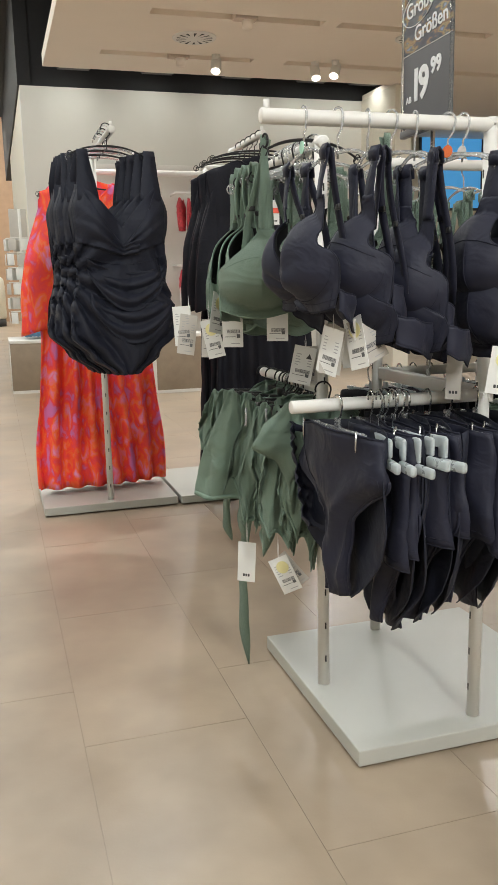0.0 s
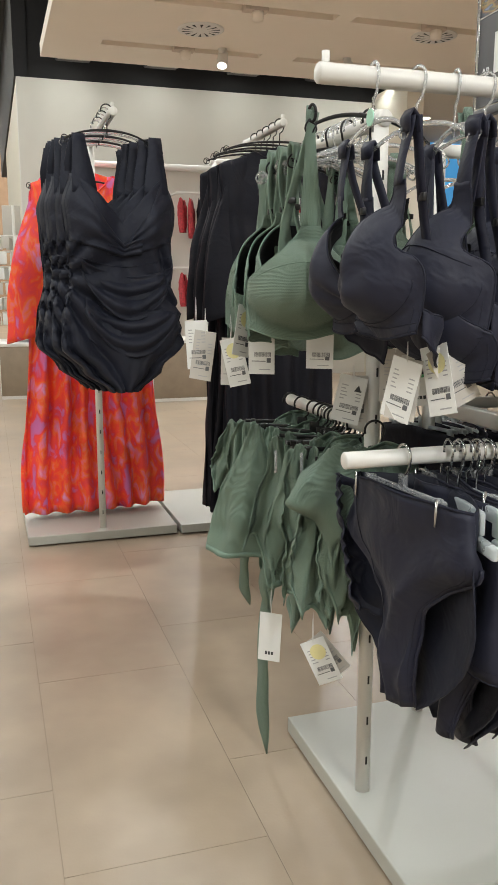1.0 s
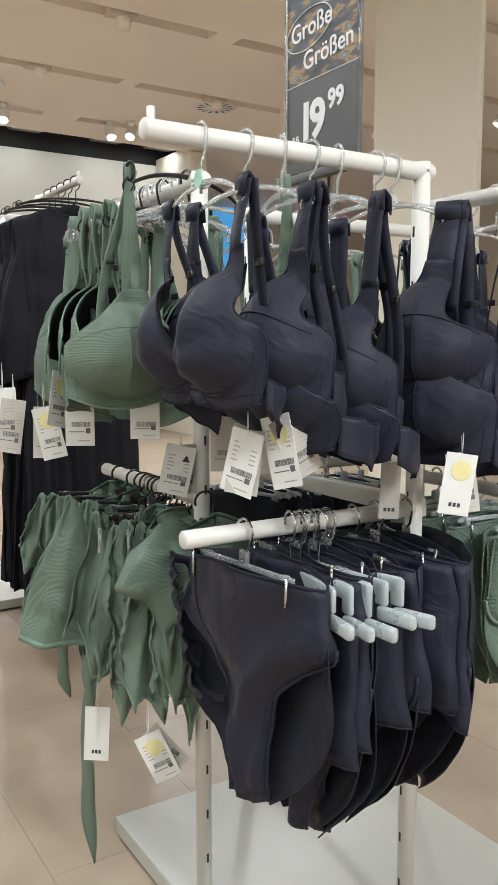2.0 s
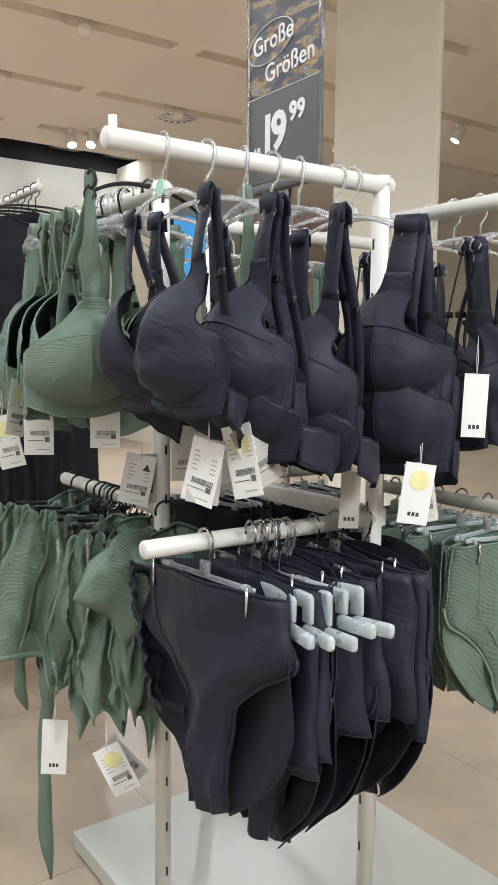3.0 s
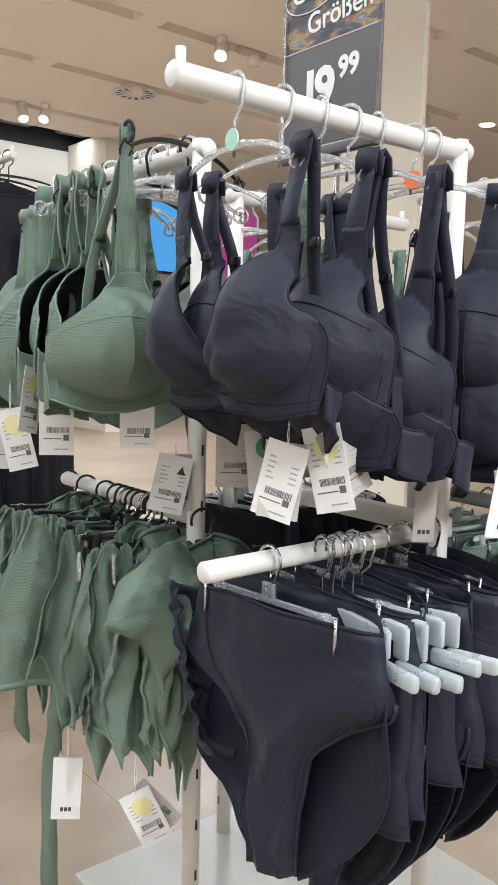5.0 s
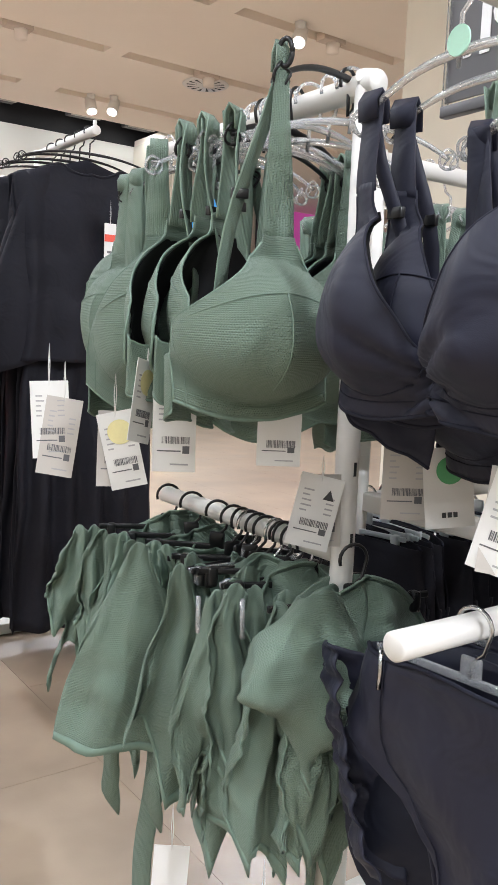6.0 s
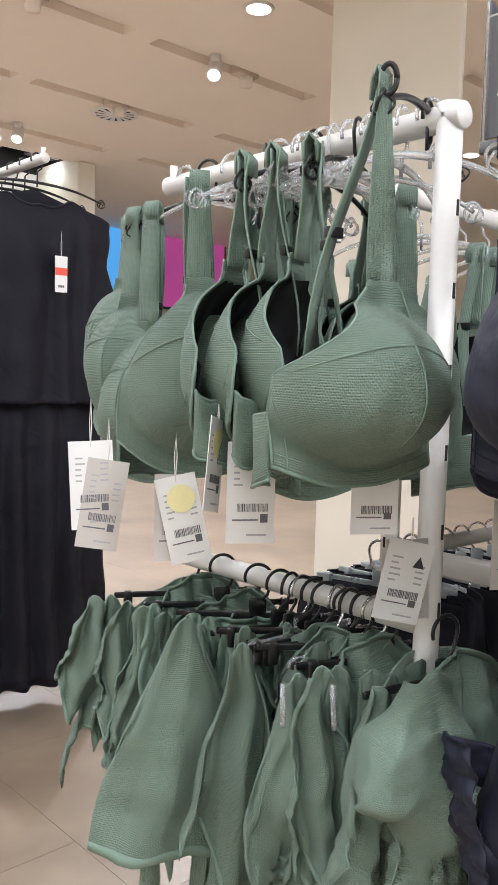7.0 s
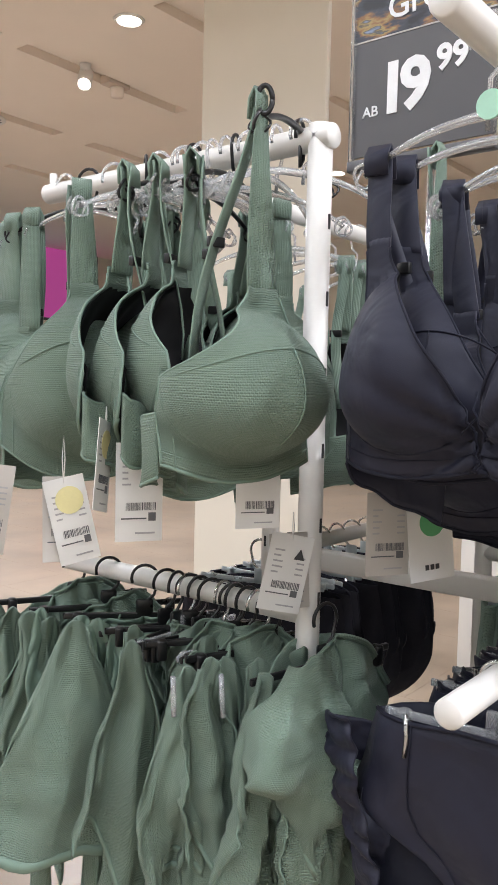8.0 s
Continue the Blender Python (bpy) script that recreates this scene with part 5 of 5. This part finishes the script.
# ---- rack with long black garments ----
TOPG = [(0.0, 0.14), (0.05, 0.20), (0.12, 0.215), (0.5, 0.21), (1.0, 0.235)]
TROU = [(0.0, 0.17), (0.3, 0.20), (1.0, 0.22)]
for k, (y, turn, sd) in enumerate([(1.55, -6, 1.0), (1.62, 4, 2.0), (1.69, -3, 3.0), (1.76, 5, 4.0), (1.83, -5, 5.0)]):
    m = pose(0.115, y, 1.575, 0, 0, turn)
    e = garment("blouse", "black long-sleeved jersey blouse on a black hanger", "blouse", m, M["black_knit"], TOPG, 0.58, 0.05, 4, 0.012, sd, group="black garments", sleeves=((-1, 0.06, 0.55, 0.05), (1, 0.06, 0.55, 0.05)), scoop=0.05)
    if k == 0:
        price_tag(e, (0.045, -0.06, -0.26), (0.035, 0.09), (0, 0, 0), bars=False, string=0.07)
        part("sticker_band", B((0.028, -0.0625, -0.305), (0.062, -0.0612, -0.285)), M["red"], e, "red sale band", False)
    hanger(m, M["blackplastic"], "shoulder", half=0.19)
    garment("trousers", "long wide black trousers hanging on the arm", "trousers", pose(0.13, y + 0.035, 1.575, 0, 0, turn + 3), M["black_knit"], TROU, 0.95, 0.05, 5, 0.02, sd + 20, top=-0.5, group="black garments", scoop=0.0, nv=30)


# ---- far things: white wall display, boxes, walkway ----
def wall_display():
    for x, z in ((0.55, 2.05), (1.5, 2.05), (2.45, 2.05), (0.55, 1.25), (1.5, 1.25), (2.45, 1.25)):
        e = thing("wall_rail", "white wall-mounted clothes rail", "clothes rail", "wall rails", m=pose(x, 7.98, z))
        part("rail", T([(-0.4, -0.3, 0), (0.4, -0.3, 0)], 0.014, 10), M["white"], e)
        for s in (-0.38, 0.38):
            part("bracket", T([(s, 0.0, 0.0), (s, -0.3, 0)], 0.012, 8), M["white"], e)
        for k in range(7):
            xx = x - 0.33 + 0.1 * k
            g = (M["floral"], M["floral"], M["black_knit"], M["viscose"])[(k + int(x * 3)) % 4]
            garment("swimsuit", "bright red floral swimwear on the far wall rail", "swimwear", pose(xx, 7.68, z, 0, 0, 60 + 9 * (k % 3)), g, [(0, 0.1), (0.3, 0.14), (0.7, 0.12), (1, 0.08)], 0.38 + 0.06 * (k % 2), 0.03, 2, 0.01, k + x, top=-0.04, group="wall swimwear", nu=10, nv=10)
    e = thing("wall_shelf", "long white wall shelf panel", "shelf", m=pose(1.5, 7.98, 2.35))
    part("board", B((-1.4, -0.06, -0.03), (1.6, 0.0, 0.03), 0.004), M["white"], e)


wall_display()


def crate(x, y, w, d, h, label):
    e = thing("storage_box", label, "box", "display boxes", m=pose(x, y, 0))
    part("front_panel", B((-w / 2, -d / 2, 0.03), (w / 2, -d / 2 + 0.018, h - 0.03), 0.002), M["crate"], e, "grey oak front")
    part("side_panel", B((-w / 2, -d / 2 + 0.018, 0.03), (-w / 2 + 0.018, d / 2, h - 0.03), 0.002), M["white"], e)
    part("side_panel", B((w / 2 - 0.018, -d / 2 + 0.018, 0.03), (w / 2, d / 2, h - 0.03), 0.002), M["white"], e)
    part("back_panel", B((-w / 2 + 0.018, d / 2 - 0.018, 0.03), (w / 2 - 0.018, d / 2, h - 0.03), 0.002), M["white"], e)
    part("top_board", B((-w / 2 - 0.005, -d / 2 - 0.005, h - 0.03), (w / 2 + 0.005, d / 2, h), 0.003), M["white"], e)
    part("plinth", B((-w / 2, -d / 2, 0.0), (w / 2, d / 2, 0.03)), M["white"], e, "", False)
    return e


crate(-0.30, 7.0, 1.05, 0.8, 0.52, "low white display box with an oak front")
crate(0.75, 6.3, 0.5, 0.6, 0.56, "low white display box on the shop floor")
e = thing("folded_textiles", "pile of blue ribbed textiles on the display box", "textiles", m=pose(-0.52, 6.95, 0.52))
for k in range(9):
    part("roll", T([(-0.13 + 0.035 * k, -0.2, 0.05), (-0.12 + 0.035 * k, 0.0, 0.12 + 0.02 * (k % 3)), (-0.13 + 0.03 * k, 0.2, 0.05)], [0.03, 0.04, 0.03], 8), M["straw"], e)

e = thing("spinner_display", "white revolving accessory stand hung with small cards", "display stand", m=pose(-0.58, 8.6, 0.0))
part("pole", T([(0, 0, 0), (0, 0, 1.95)], 0.02, 10), M["white"], e)
part("base_plate", T([(0, 0, 0), (0, 0, 0.04)], [0.22, 0.2], 18), M["white"], e)
part("header", B((-0.12, -0.01, 1.6), (0.12, 0.01, 1.95), 0.004), M["greycard"], e, "pale header card")
for j in range(6):
    z = 0.62 + 0.17 * j
    part("ring", T([(0.17 * math.cos(a), 0.17 * math.sin(a), z + 0.14) for a in (2 * math.pi * k / 16 for k in range(17))], 0.006, 6), M["white"], e)
    for k in range(8):
        a = 2 * math.pi * k / 8 + 0.2 * j
        c = part("card", B((-0.05, -0.004, 0), (0.05, 0.004, 0.13), 0.002), M["card"] if (j + k) % 3 else M["greycard"], e)
        c.matrix_basis = pose(0.19 * math.cos(a), 0.19 * math.sin(a), z, 0, 0, math.degrees(a) + 90)

e = thing("litter_bin", "rounded cream litter bin on the walkway", "bin", m=pose(-0.95, 24.0, 0.23))
bm = bmesh.new()
tube(bm, [(0, 0, 0), (0, 0, 0.05), (0, 0, 0.95), (0, 0, 1.15), (0, 0, 1.27), (0, 0, 1.32)], [0.33, 0.36, 0.36, 0.33, 0.22, 0.02], 24)
part("body", bm, M["binwhite"], e)
part("opening", B((-0.16, -0.375, 0.86), (0.14, -0.34, 1.0), 0.01), M["slotdark"], e, "dark opening")
part("plinth", T([(0, 0, -0.23), (0, 0, 0.0)], 0.34, 20), M["fixture"], e)

e = thing("stool", "small wooden stool by the screen", "stool", m=pose(-2.05, 27.0, 0.22))
part("seat", B((-0.4, -0.25, 0.72), (0.4, 0.25, 0.8), 0.02), M["wood"], e)
for sx in (-1, 1):
    for sy in (-1, 1):
        part("leg", T([(sx * 0.3, sy * 0.18, 0.72), (sx * 0.36, sy * 0.2, -0.22)], 0.05, 8), M["wood"], e)

e = thing("advert_screen", "tall lit advertising screen with a beach picture", "screen", m=pose(-3.0, 28.0, 0.0))
part("frame", B((-1.6, 0.0, 1.0), (1.75, 0.15, 5.6), 0.02), M["wood"], e)
part("sky", B((-1.55, -0.02, 3.4), (1.55, -0.004, 5.5)), M["skylight"], e, "pale blue sky", False)
part("hills", B((-1.55, -0.02, 3.05), (1.55, -0.004, 3.4)), M["hill"], e, "green hills", False)
part("sea", B((-1.55, -0.02, 1.1), (1.55, -0.004, 3.05)), M["sea"], e, "grey-blue water", False)
structure("wood_wall", B((-8, 28.2, 0), (2.0, 28.4, 8.0)), M["wood"], "brown wood-clad wall behind the screen", "wall")

for k, (dx, dy, z) in enumerate(((0, 0, 3.35), (0.25, 0.1, 3.15), (-0.3, 0.1, 3.05), (0.3, -0.2, 3.5), (0.02, 0.3, 2.9))):
    e = thing("pendant_lamp", "small glowing globe pendant lamp on a cord", "pendant lamp", "pendant lamps", m=pose(-0.98 + dx * 0.8, 15.3 + dy, z + 0.5))
    part("cord", T([(0, 0, 0.1), (0, 0, 3.9 - z)], 0.006, 5), M["fixture"], e)
    bm = bmesh.new()
    bmesh.ops.create_uvsphere(bm, u_segments=14, v_segments=8, radius=0.065)
    part("globe", bm, M["lampglow"], e, "glowing globe")

# screens on the far wall beyond the rack
e = thing("wall_screen", "bright blue lit wall screen by the sales floor", "screen", "wall screens", m=pose(6.07, 10.18, 3.0))
part("panel", B((-0.5, -0.04, -0.85), (0.55, -0.01, 0.75)), M["sky"], e, "glowing blue picture", False)
part("bezel", B((-0.54, -0.03, -0.89), (0.59, 0.0, 0.79), 0.004), M["fixture"], e)
e = thing("wall_screen", "lit magenta wall screen by the sales floor", "screen", "wall screens", m=pose(7.7, 10.18, 2.75))
part("panel", B((-0.80, -0.04, -0.65), (0.5, -0.01, 0.85)), M["pink"], e, "glowing magenta picture", False)
part("bezel", B((-0.84, -0.03, -0.69), (0.54, 0.0, 0.89), 0.004), M["fixture"], e)
e = thing("shop_table", "long white display table", "table", m=pose(2.3, 0.35, 0))
part("tabletop", B((-0.6, -0.35, 0.80), (0.6, 0.35, 0.84), 0.003), M["white"], e)
for sx in (-1, 1):
    part("side_panel", B((sx * 0.56 - 0.02, -0.33, 0.0), (sx * 0.56 + 0.02, 0.33, 0.80), 0.003), M["white"], e)
